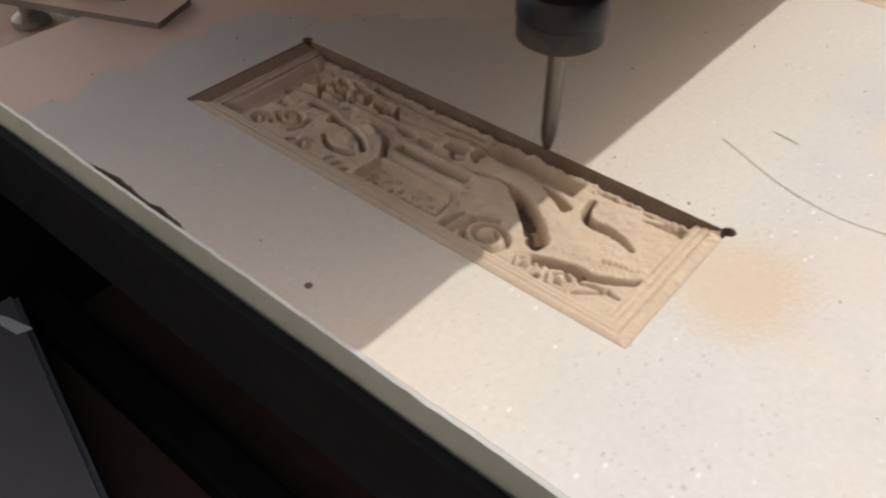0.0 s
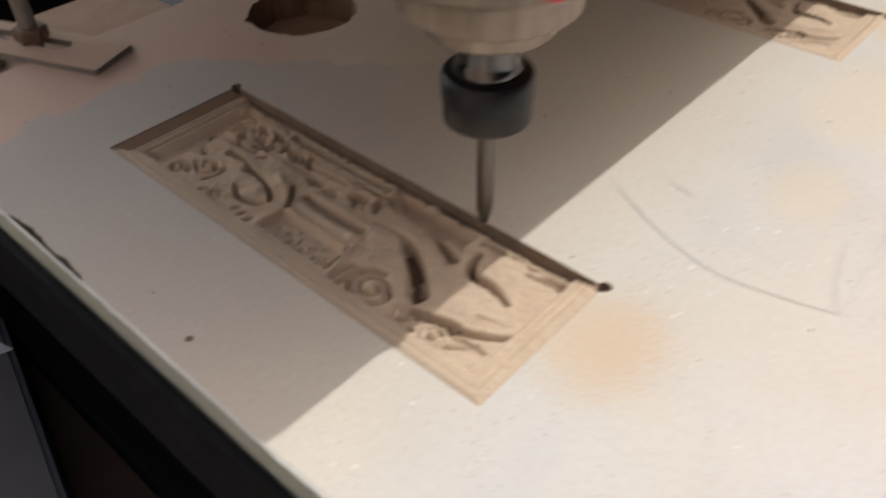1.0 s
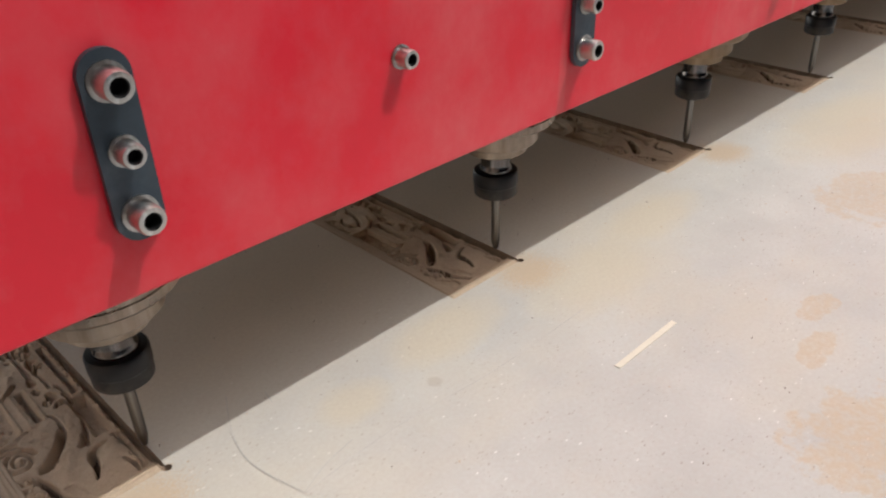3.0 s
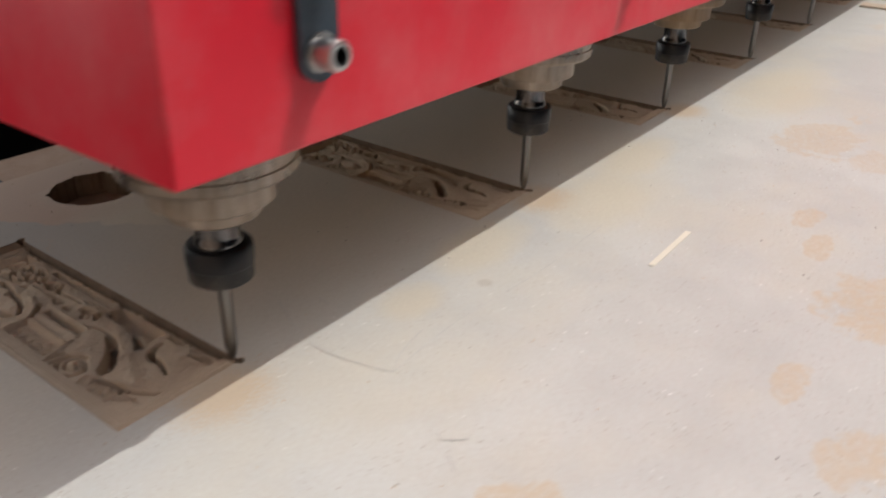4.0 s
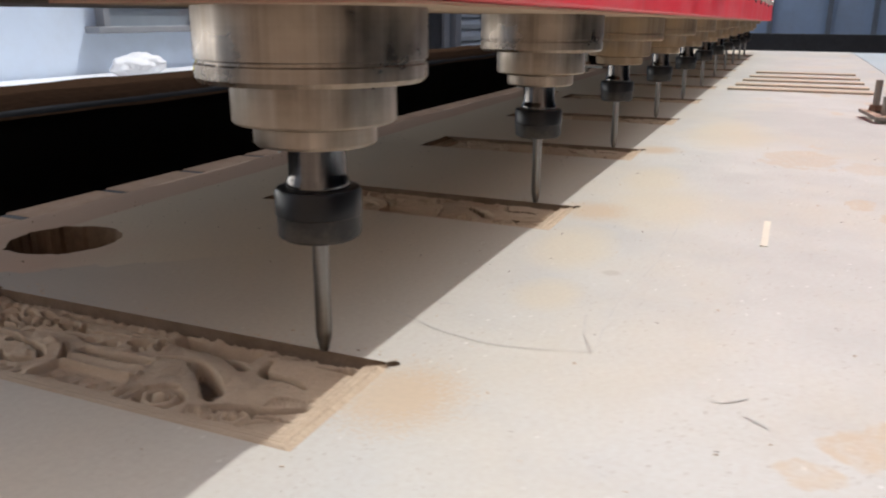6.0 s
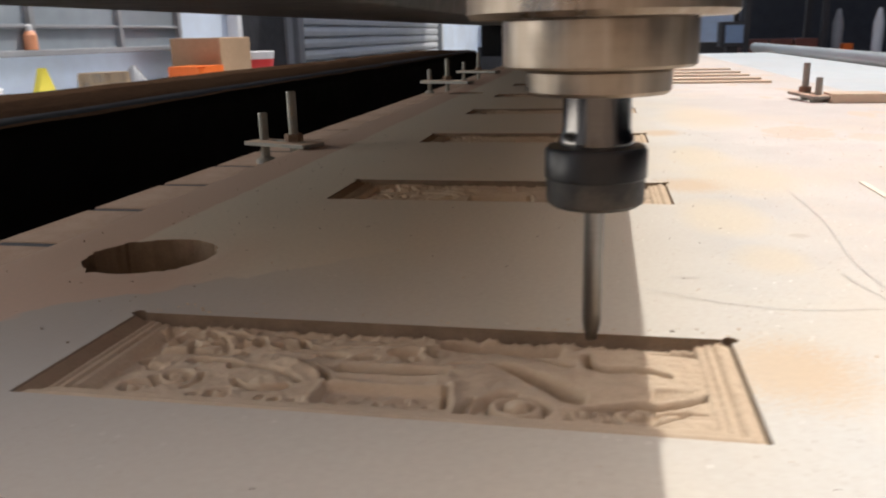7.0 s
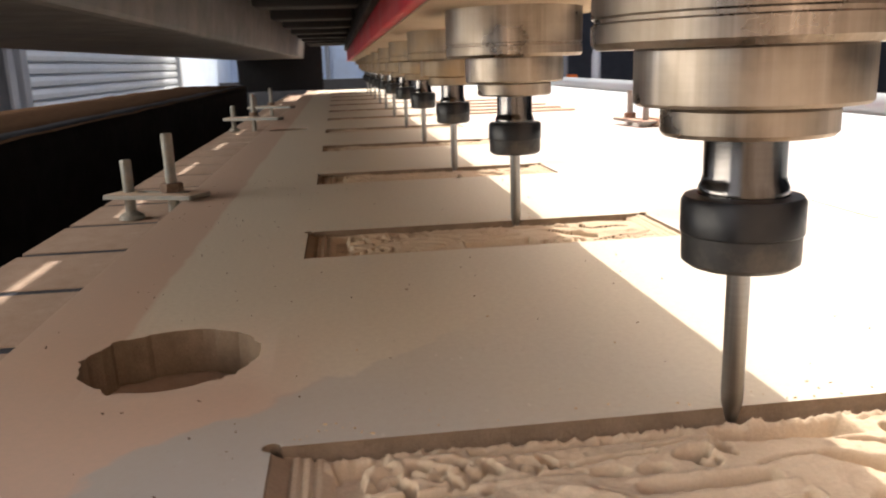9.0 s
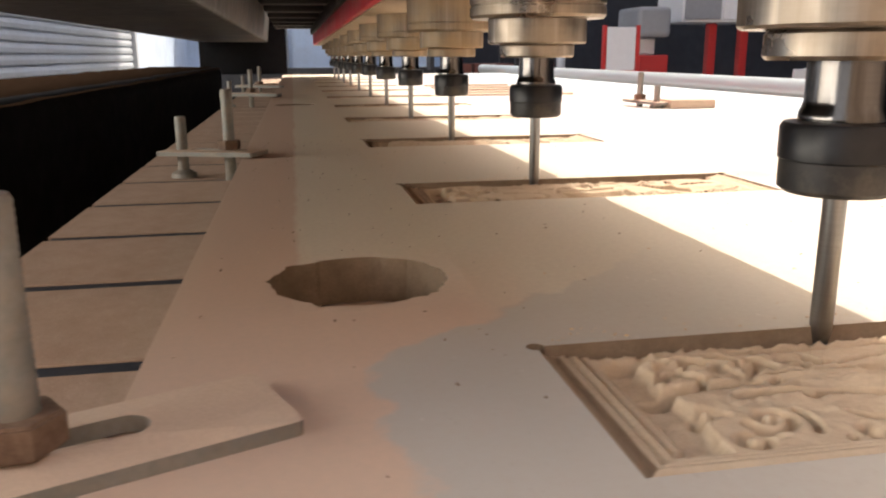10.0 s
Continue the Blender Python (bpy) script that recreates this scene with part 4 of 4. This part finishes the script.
    for k, x in enumerate(ROW):
        if proto is None:
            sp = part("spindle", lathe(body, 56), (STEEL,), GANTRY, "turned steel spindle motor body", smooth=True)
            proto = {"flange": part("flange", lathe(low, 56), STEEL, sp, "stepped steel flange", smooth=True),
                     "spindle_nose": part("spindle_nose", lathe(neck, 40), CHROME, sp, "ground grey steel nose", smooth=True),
                     "collet_nut": part("collet_nut", lathe(nut, 48), NUT_GREY, sp, "dull grey collet nut", smooth=True),
                     "nut_ring": part("nut_ring", lathe(ring, 48), BLACK_STEEL, sp, "glossy black nut ring", smooth=True),
                     "cutter": part("cutter", lathe(bit, 20), BIT, sp, "grey carbide engraving bit", smooth=True)}
            first = sp
            SPINDLES.append(sp)
        else:
            me = first.data
            if k == 2:
                dusty = first.data.copy()
                dusty.materials[0] = STEEL_DUSTY
                dusty_low = proto["flange"].data.copy()
                dusty_low.materials[0] = STEEL_DUSTY
            sp = new("spindle", first.data if k < 2 else dusty)
            sp.parent = GANTRY
            sp["label"] = "turned steel spindle motor body" if k < 2 else "spindle motor body coated with tan sawdust"
            sp.location = (x, 0, 0)
            SPINDLES.append(sp)
            for nm, p in proto.items():
                o = again(nm, p, sp, Matrix.Identity(4), p["label"])
                if nm == "flange" and k >= 2:
                    o.data = dusty_low
    # type plate lines printed on the first spindle
    for i, (zz, w2) in enumerate(((0.120, 0.010), (0.1165, 0.012), (0.113, 0.008), (0.1095, 0.012))):
        b = bmesh.new()
        n = 8
        for j in range(n):
            a0 = radians(-62) + (j / n) * w2 / 0.0363
            a1 = radians(-62) + ((j + 1) / n) * w2 / 0.0363
            q4 = [b.verts.new((0.0366 * math.cos(a), 0.0366 * math.sin(a), z2)) for a, z2 in ((a0, zz), (a1, zz), (a1, zz + 0.0012), (a0, zz + 0.0012))]
            b.faces.new(q4)
        part("print_line", b, LABEL, first, "line of dark print")


build_gantry()


# ---------------------------------------------------------------- clamps
def build_clamp(m, thick=0.005, tall=0.046, short=0.027, plate_z=0.0035, half=0.012, front=0.024, back=0.052, foot=-BT):
    """A slotted strap over the board's edge, a stud and nut that press it down, and a jack screw behind."""
    c = empty("hold_down_clamp", m)
    tagged(c, "dusty zinc strap clamp with two threaded studs", "clamp", "clamps along the board")
    top = plate_z + thick
    plate = bmesh.new()
    ends = 8
    out = rounded(-half, half, -front, back, 0.0018, ends)
    slot = rounded(-0.0043, 0.0043, -min(front - 0.010, 0.021), 0.030, 0.0042, ends)
    lo, hi = [], []
    for pts in (out, slot):
        lo.append([plate.verts.new((x, y, plate_z - 0.0006 * (y / 0.03) ** 2)) for x, y in pts])
        hi.append([plate.verts.new((x, y, top - 0.0006 * (y / 0.03) ** 2)) for x, y in pts])
    n = len(out)
    for i in range(n):
        j = (i + 1) % n
        plate.faces.new((hi[0][i], hi[0][j], hi[1][j], hi[1][i])).material_index = 1
        plate.faces.new((lo[0][j], lo[0][i], lo[1][i], lo[1][j]))
        plate.faces.new((lo[0][i], lo[0][j], hi[0][j], hi[0][i]))
        plate.faces.new((lo[1][j], lo[1][i], hi[1][i], hi[1][j]))
    part("strap", plate, (ZINC, STRAP_DUST), c, "slotted zinc strap, dusty on top")
    for name, y, up in (("stud", 0.0, tall), ("jack_screw", 0.038, short)):
        prof = []
        z = foot - 0.02 if name == "stud" and foot < 0 else foot
        i = 0
        while z < up - 0.0012:
            prof.append((0.0040 if i % 2 else 0.00382, z))
            z += 0.0007
            i += 1
        prof += [(0.0040, up - 0.0012), (0.0034, up)]
        ob = part(name, lathe(prof, 24), ZINC, c, "threaded steel stud", smooth=True)
        ob.location = (0, y, 0)
        if name == "jack_screw":
            part("washer", lathe([(0.009, foot), (0.0085, foot + 0.003), (0.0045, foot + 0.0055)], 20), ZINC, c).location = (0, y, 0)
    hexa = [(0.0078 * math.cos(radians(60 * i + 12)), 0.0078 * math.sin(radians(60 * i + 12))) for i in range(6)]
    part("hex_nut", prism(hexa, top + 0.0002, top + 0.0066, 0.0006), RUSTY, c, "rusty hexagon nut")
    return c


build_clamp(pose(-0.040, 0.2920, 0, 0, 0, 22), tall=0.0475, thick=0.0034, half=0.0135, front=0.0455, plate_z=0.0008)
build_clamp(pose(0.399, 0.2900, 0, 0, 0, -27), plate_z=0.0015, thick=0.0032)
build_clamp(pose(1.22, 0.315, 0, 0, 0, -20), front=0.05)
build_clamp(pose(1.60, 0.315, 0, 0, 0, -20), front=0.05)
build_clamp(pose(0.832, -0.207, 0, 0, 0, 100), tall=0.0445, short=0.029, plate_z=0.006, thick=0.0035, foot=0.0003)


# ---------------------------------------------------------------- far things in the hall
def build_fill_opening():
    # trim of the out-of-view opening that was put in to hold the fill lamp
    w = empty("fill_opening")
    tagged(w, "wide unseen opening in the white wall, added for the fill lamp", "window", kind="structure")
    x0, x1, z0, z1 = WIN
    part("window_sill", box(x0, x1, 2.15, 2.199, z0 - 0.04, z0 - 0.004, 0.004), GREYP, w)
    for a, b in ((x0 - 0.05, x0), (x1, x1 + 0.05)):
        part("window_frame", box(a, b, 2.16, 2.197, z0, z1, 0.003), GREYP, w)
    part("window_frame", box(x0 - 0.05, x1 + 0.05, 2.16, 2.197, z1 + 0.001, z1 + 0.05, 0.003), GREYP, w)


def build_window():
    w = empty("window_1")
    tagged(w, "long grey aluminium window in the white wall", "window", kind="structure")
    y = 2.2
    part("window_sill", box(1.95, 3.72, y - 0.07, y, 0.045, 0.068, 0.004), GREYP, w)
    for x0, x1 in ((2.0, 2.03), (2.52, 2.55), (3.10, 3.13), (3.62, 3.65)):
        part("window_frame", box(x0, x1, y - 0.045, y - 0.002, 0.068, 0.62, 0.003), GREYP, w)
    part("window_frame", box(2.03, 3.62, y - 0.040, y - 0.002, 0.60, 0.62, 0.003), GREYP, w)
    part("window_frame", box(2.03, 3.62, y - 0.040, y - 0.002, 0.148, 0.162, 0.003), GREYP, w)
    for x0, x1 in ((2.03, 2.52), (2.55, 3.10), (3.13, 3.62)):
        part("pane", box(x0, x1, y - 0.022, y - 0.014, 0.068, 0.60), GLASSY, w)


def build_shutter():
    sh = empty("door_1")
    tagged(sh, "closed pale grey rolling shutter door", "shutter door", kind="structure")
    slat = None
    for i in range(34):
        z = FLOOR + 0.005 + i * 0.085
        if slat is None:
            b = prism([(0, 0), (0.030, 0.012), (0.034, 0.042), (0.026, 0.070), (0, 0.0835)], 0, 5.05)
            bmesh.ops.transform(b, matrix=Matrix(((0, 0, 1, 0), (-1, 0, 0, 0), (0, 1, 0, 0), (0, 0, 0, 1))), verts=b.verts[:])
            bmesh.ops.recalc_face_normals(b, faces=b.faces[:])
            slat = part("slat", b, SHUTTER, sh)
            slat.location = (5.32, 2.195, z)
        else:
            again("slat", slat, sh, pose(5.32, 2.195, z))
    part("guide", box(5.20, 5.31, 2.12, 2.199, FLOOR, 2.3, 0.004), GREYP, sh)
    part("guide", box(10.38, 10.50, 2.12, 2.199, FLOOR, 2.3, 0.004), SHUTTER, sh)
    d = empty("door_2")
    tagged(d, "dark grey metal door beside the shutter", "door", kind="structure")
    part("door_leaf", box(4.32, 5.02, 2.15, 2.199, FLOOR, 1.25, 0.004), DARK, d)
    part("door_frame", box(5.02, 5.12, 2.13, 2.199, FLOOR, 1.30, 0.004), GREYP, d)
    part("door_frame", box(4.26, 4.32, 2.13, 2.199, FLOOR, 1.30, 0.004), WHITEP, d)


def build_bench():
    w = empty("workbench")
    tagged(w, "plain white workbench along the wall", "workbench")
    part("worktop", box(1.2, 4.25, 1.72, 2.18, -0.125, -0.095, 0.004), WHITEP, w)
    for x in (1.25, 2.7, 4.18):
        for y in (1.76, 2.14):
            part("leg", box(x - 0.025, x + 0.025, y - 0.025, y + 0.025, FLOOR, -0.1255, 0.003), GREYP, w)
    t = -0.0945
    sign = prism([(-0.065, 0), (0.065, 0), (0.045, 0.02), (0.008, 0.105), (-0.008, 0.105), (-0.045, 0.02)], -0.012, 0.012, 0.002)
    bmesh.ops.transform(sign, matrix=pose(2.21, 1.90, t, 90, 0, 0), verts=sign.verts[:])
    tagged(part("caution_stand", sign, YELLOW), "yellow plastic triangular stand on the bench", "sign")
    tagged(part("carton", box(3.38, 3.72, 1.82, 2.08, t, 0.10, 0.006), CARD), "closed brown cardboard carton on the bench", "carton")
    tagged(part("orange_tray", prism(rounded(3.14, 3.38, 1.80, 1.98, 0.03), t, -0.025, 0.01), ORANGE), "bright orange plastic tray on the bench", "tray")
    tagged(part("grey_tin", prism(rounded(2.52, 2.68, 1.86, 2.0, 0.02), t, -0.022, 0.006), STEEL_DUSTY), "low grey green tin on the bench", "tin")
    cone = lathe([(0.07, 0), (0.066, 0.012), (0.012, 0.085), (0.008, 0.09)], 24)
    bmesh.ops.transform(cone, matrix=pose(2.79, 1.92, t), verts=cone.verts[:])
    tagged(part("funnel", cone, GREYP, smooth=True), "small grey plastic funnel upside down", "funnel")
    bag = bmesh.new()
    bmesh.ops.create_icosphere(bag, subdivisions=4, radius=1)
    for v in bag.verts:
        n2 = 1 + 0.22 * noise.noise(v.co * 2.1) + 0.08 * noise.noise(v.co * 6)
        v.co = Vector((1.90 + v.co.x * 0.10 * n2, 1.92 + v.co.y * 0.07 * n2, t + 0.038 + max(-0.038, v.co.z * 0.042 * n2)))
    tagged(part("plastic_bag", bag, WHITEP, smooth=True), "crumpled white plastic bag on the bench", "bag")
    tub = empty("tub", pose(3.96, 1.92, t))
    tagged(tub, "white tub with a red label on the bench", "tub")
    part("body", lathe([(0.10, 0), (0.115, 0.10), (0.118, 0.115), (0.112, 0.118)], 28), WHITEP, tub, smooth=True)
    part("band", lathe([(0.1045, 0.012), (0.1135, 0.078)], 28, cap=False), REDP, tub, "red paper band")
    bottle = empty("bottle", pose(2.50, 2.150, 0.068))
    tagged(bottle, "orange spray bottle standing on the window sill", "bottle")
    part("body", lathe([(0.022, 0), (0.024, 0.004), (0.024, 0.055), (0.014, 0.070)], 20), PALE_ORANGE, bottle, smooth=True)
    part("cap", lathe([(0.012, 0.0702), (0.012, 0.090), (0.006, 0.094)], 16), WHITEP, bottle, "white cap", smooth=True)


def build_far_machines():
    b = empty("notice_board")
    tagged(b, "white notice board in a red frame on a stand", "notice board")
    part("panel", box(4.50, 4.52, -1.81, -1.625, -0.03, 0.225, 0.002), WHITEP, b)
    part("frame", box(4.495, 4.525, -1.835, -1.812, -0.09, 0.235, 0.003), REDP, b)
    part("frame", box(4.495, 4.525, -1.622, -1.600, -0.09, 0.235, 0.003), REDP, b)
    part("frame", box(4.495, 4.525, -1.811, -1.623, -0.09, -0.032, 0.003), REDP, b)
    for y in (-1.80, -1.64):
        part("leg", box(4.49, 4.53, y - 0.015, y + 0.015, FLOOR, -0.0905, 0.003), GREYP, b)
    m = empty("drill_machine")
    tagged(m, "grey drilling machine on a red pedestal", "machine")
    part("head", box(4.75, 5.1, -2.16, -1.93, 0.17, 0.36, 0.03, 4), GREYP, m)
    part("column", box(4.85, 5.0, -2.10, -1.98, 0.06, 0.1695, 0.01), WHITEP, m)
    part("pedestal", box(4.75, 5.1, -2.15, -1.95, FLOOR, 0.0595, 0.01), REDP, m, "red painted pedestal")
    c = empty("switch_cabinet")
    tagged(c, "pale grey steel switch cabinet on red posts", "cabinet")
    part("body", box(5.2, 5.6, -3.05, -2.45, 0.28, 1.3, 0.008), WHITEP, c)
    part("door", box(5.185, 5.1995, -3.03, -2.76, 0.30, 1.28, 0.003), WHITEP, c)
    part("door", box(5.185, 5.1995, -2.74, -2.47, 0.30, 1.28, 0.003), GREYP, c)
    for y in (-2.75, -3.0):
        part("post", box(5.3, 5.36, y - 0.03, y + 0.03, FLOOR, 0.2795, 0.004), REDP, c, "red painted post")
    for i in range(3):
        y = -2.70 - 0.12 * i
        p = part("panel_offcut", box(-0.01, 0.01, -0.055, 0.055, 0, FLOOR * -1 - 0.02, 0.002), WHITEP)
        p.matrix_basis = pose(4.4 + 0.03 * i, y - 0.1, FLOOR, 0, -8 + 3 * i, 0)
        tagged(p, "leaning white board offcut", "board", "leaning white offcuts")
    r = empty("storage_rack")
    tagged(r, "dark steel storage rack with red brown crates", "rack")
    for y in (-0.98, -1.50):
        part("post", box(6.0, 6.05, y - 0.02, y + 0.02, FLOOR, 1.6, 0.003), DARK, r)
        part("post", box(6.5, 6.55, y - 0.02, y + 0.02, FLOOR, 1.6, 0.003), DARK, r)
    for z in (-0.155, 0.45, 1.1):
        part("shelf", box(5.99, 6.56, -1.52, -0.96, z, z + 0.03, 0.003), DARK, r)
    for i in range(3):
        k = part("crate", box(6.03, 6.5, -1.13 - 0.17 * i, -0.98 - 0.17 * i, -0.1245, 0.0, 0.006), CRATE)
        tagged(k, "red brown plastic crate on the rack", "crate", "crates on the rack")
    s2 = empty("control_screen")
    tagged(s2, "blue screen of a control unit on a dark stand", "screen")
    part("case", box(6.0, 6.2, -0.97, -0.80, -0.05, 0.13, 0.008), DARK, s2)
    part("screen", box(5.995, 5.9995, -0.955, -0.83, -0.02, 0.105, 0.001), BLUEP, s2)
    part("stand", box(6.05, 6.15, -0.93, -0.85, FLOOR, -0.0505, 0.004), DARK, s2)
    for y, col, lab in ((-1.61, GREYP, "pale grey"), (-1.88, WHITEP, "white")):
        g = part("gas_bottle", lathe([(0.03, 0), (0.036, 0.02), (0.036, 0.95), (0.02, 1.02), (0.012, 1.05)], 20), col, smooth=True)
        g.matrix_basis = pose(6.1, y, FLOOR)
        tagged(g, lab + " upright cylinder standing on the floor", "cylinder")
    can = part("fuel_can", prism(rounded(6.0, 6.1, -1.70, -1.63, 0.01), -0.14, -0.04, 0.008), ORANGE)
    st = part("stool", box(5.95, 6.15, -1.76, -1.60, FLOOR, -0.1405, 0.006), DARK)
    tagged(can, "orange red can on a dark stool", "can")
    tagged(st, "dark box stool on the floor", "stool")
    dk = part("partition", box(8.0, 8.1, -8.9, -1.25, FLOOR, 2.6, 0.004), GREY_WALL)
    tagged(dk, "dark grey sheet partition in the hall", "partition")
    lw = part("parapet", box(13.4, 13.5, -2.6, 2.1, FLOOR, -0.13, 0.004), DARK)
    tagged(lw, "low dark parapet before the end wall", "parapet")
    for y in (-0.62, -1.35, 0.35):
        p = part("door_post", box(15.90, 15.99, y - 0.04, y + 0.04, FLOOR, 2.5, 0.004), GREYP)
        tagged(p, "grey post on the pale end wall", "post")


build_fill_opening()
build_window()
build_shutter()
build_bench()
build_far_machines()


# ---------------------------------------------------------------- marks and small things on the board
def ribbon(points, width, z=0.00035):
    """A thin drawn line on the board along a smooth run of points."""
    bm = bmesh.new()
    pts = [Vector((x, y, z)) for x, y in points]
    fine = []
    for i in range(len(pts) - 1):
        p0, p1, p2, p3 = pts[max(i - 1, 0)], pts[i], pts[i + 1], pts[min(i + 2, len(pts) - 1)]
        for k in range(8):
            f = k / 8
            fine.append(0.5 * ((2 * p1) + (p2 - p0) * f + (2 * p0 - 5 * p1 + 4 * p2 - p3) * f * f + (3 * p1 - p0 - 3 * p2 + p3) * f ** 3))
    fine.append(pts[-1])
    prev = None
    for i, p in enumerate(fine):
        d = (fine[min(i + 1, len(fine) - 1)] - fine[max(i - 1, 0)]).normalized()
        w = width * (0.6 + 0.5 * noise.noise(p * 90)) / 2
        n = Vector((-d.y, d.x, 0)) * w
        cur = (bm.verts.new(p + n), bm.verts.new(p - n))
        if prev:
            bm.faces.new((prev[0], prev[1], cur[1], cur[0]))
        prev = cur
    return bm


def build_marks():
    lines = ((((0.046, 0.024), (0.033, -0.004), (0.029, -0.028), (0.036, -0.0595)), 0.0007),
             (((0.036, -0.0595), (0.052, -0.053), (0.072, -0.049)), 0.0007),
             (((0.036, -0.0602), (0.09, -0.058), (0.16, -0.064), (0.235, -0.064)), 0.0006),
             (((0.0165, -0.100), (0.0145, -0.1045), (0.021, -0.112)), 0.0009),
             (((0.0085, -0.1115), (0.0030, -0.1185)), 0.0013),
             (((0.062, 0.012), (0.060, 0.002)), 0.0008))
    for pts, w in lines:
        part("pencil_mark", ribbon(pts, w), PENCIL, BOARD, "faint grey pencil line")
    scrap = part("paper_scrap", prism([(-0.110, 0.505), (-0.100, 0.448), (-0.089, 0.444), (-0.096, 0.470)], -0.2898, -0.2890, 0.0002), WHITEP)
    tagged(scrap, "torn white paper scrap lying on the grey guard", "paper scrap")
    lath = part("wood_sliver", box(0.204, 0.260, -0.1115, -0.1080, 0.0002, 0.0006), SLIVER)
    tagged(lath, "thin pale wood sliver lying on the board", "sliver")
    knot = part("dark_speck", lathe([(0.0012, 0.0002), (0.0008, 0.0005)], 10), RUSTY, BOARD, "dark brown speck")
    knot.location = (-0.100, 0.081, 0)
    block = part("packing_block", box(0.775, 0.815, -0.285, -0.224, 0.0002, 0.011, 0.001), LATH)
    tagged(block, "small dusty packing block beside a clamp", "block")
    for i, x in enumerate((1.16, 1.25, 1.36, 1.47, 1.60)):
        st = part("wood_strip", box(x, x + 0.030, -0.232, -0.020 - 0.006 * i, 0.0003, 0.0035, 0.0008), LATH)
        tagged(st, "thin dusty wooden strip lying on the board", "strip", "row of wooden strips")
    rng = random.Random(5)
    crumbs = bmesh.new()
    for i in range(360):
        k = i % len(ROW[:3])
        if rng.random() < 0.6:
            x, y = ROW[k] - 0.0 + rng.gauss(0.004, 0.006), rng.uniform(-0.004, L)
            if x < ROW[k] + 0.001:
                continue
        else:
            x, y = rng.uniform(-0.1, 0.6), rng.uniform(-0.28, 0.27)
            if any(p - W - 0.002 < x < p + 0.001 and -0.002 < y < L + 0.002 for p in ROW) or math.hypot(x - 0.069, y - 0.2265) < 0.032:
                continue
        s = rng.uniform(0.00016, 0.00036)
        m = pose(x, y, s * 0.5, rng.uniform(0, 360), rng.uniform(0, 360), rng.uniform(0, 360)) @ Matrix.Diagonal((s, s * rng.uniform(0.5, 2.4), s * 0.7, 1))
        bmesh.ops.create_cube(crumbs, size=1.4, matrix=m)
    chips = bmesh.new()
    for i in range(260):
        x, y = rng.uniform(-0.10, 0.55), rng.uniform(-0.26, 0.275) if i % 3 else rng.uniform(0.19, 0.275)
        if any(p - W - 0.002 < x < p + 0.004 and -0.004 < y < L + 0.004 for p in ROW) or math.hypot(x - 0.069, y - 0.2265) < 0.034:
            continue
        sz = rng.uniform(0.00018, 0.00042)
        m = pose(x, y, sz * 0.4, rng.uniform(0, 360), 0, rng.uniform(0, 360)) @ Matrix.Diagonal((sz, sz * rng.uniform(0.8, 3.5), sz * 0.6, 1))
        bmesh.ops.create_cube(chips, size=1.2, matrix=m)
    tagged(part("wood_chips", chips, RUSTY), "tiny dark brown chips scattered on the board", "wood chips", kind="stuff")
    tagged(part("sawdust_crumbs", crumbs, DUST), "loose crumbs of sawdust scattered on the board", "sawdust", kind="stuff")


build_marks()


# ---------------------------------------------------------------- motions
def motions():
    rows = ((0.0, .068), (0.5, .0565), (1.0, .0497), (1.5, .0445), (2.0, .0380), (2.5, .0308), (2.7, .0275), (3.8, .0078), (4.0, .0050), (4.5, .0015), (5.0, .0088),
            (5.2, .0112), (6.3, .033), (6.5, .036), (7.0, .040), (7.5, .0475), (8.0, .0525), (8.5, .065), (9.0, .0745), (9.5, .0855), (10.0, .114))
    walk(GANTRY, [(t, pose(0, y, 0)) for t, y in rows])
    dips = ((0.0, 0.0), (4.0, 0.0), (6.5, -0.0005), (7.0, -0.0022), (8.5, -0.0026), (9.0, -0.0042), (9.5, -0.0060), (10.0, -0.0072))
    for sp, x in zip(SPINDLES, ROW):
        walk(sp, [(t, pose(x, 0, z)) for t, z in dips])


motions()
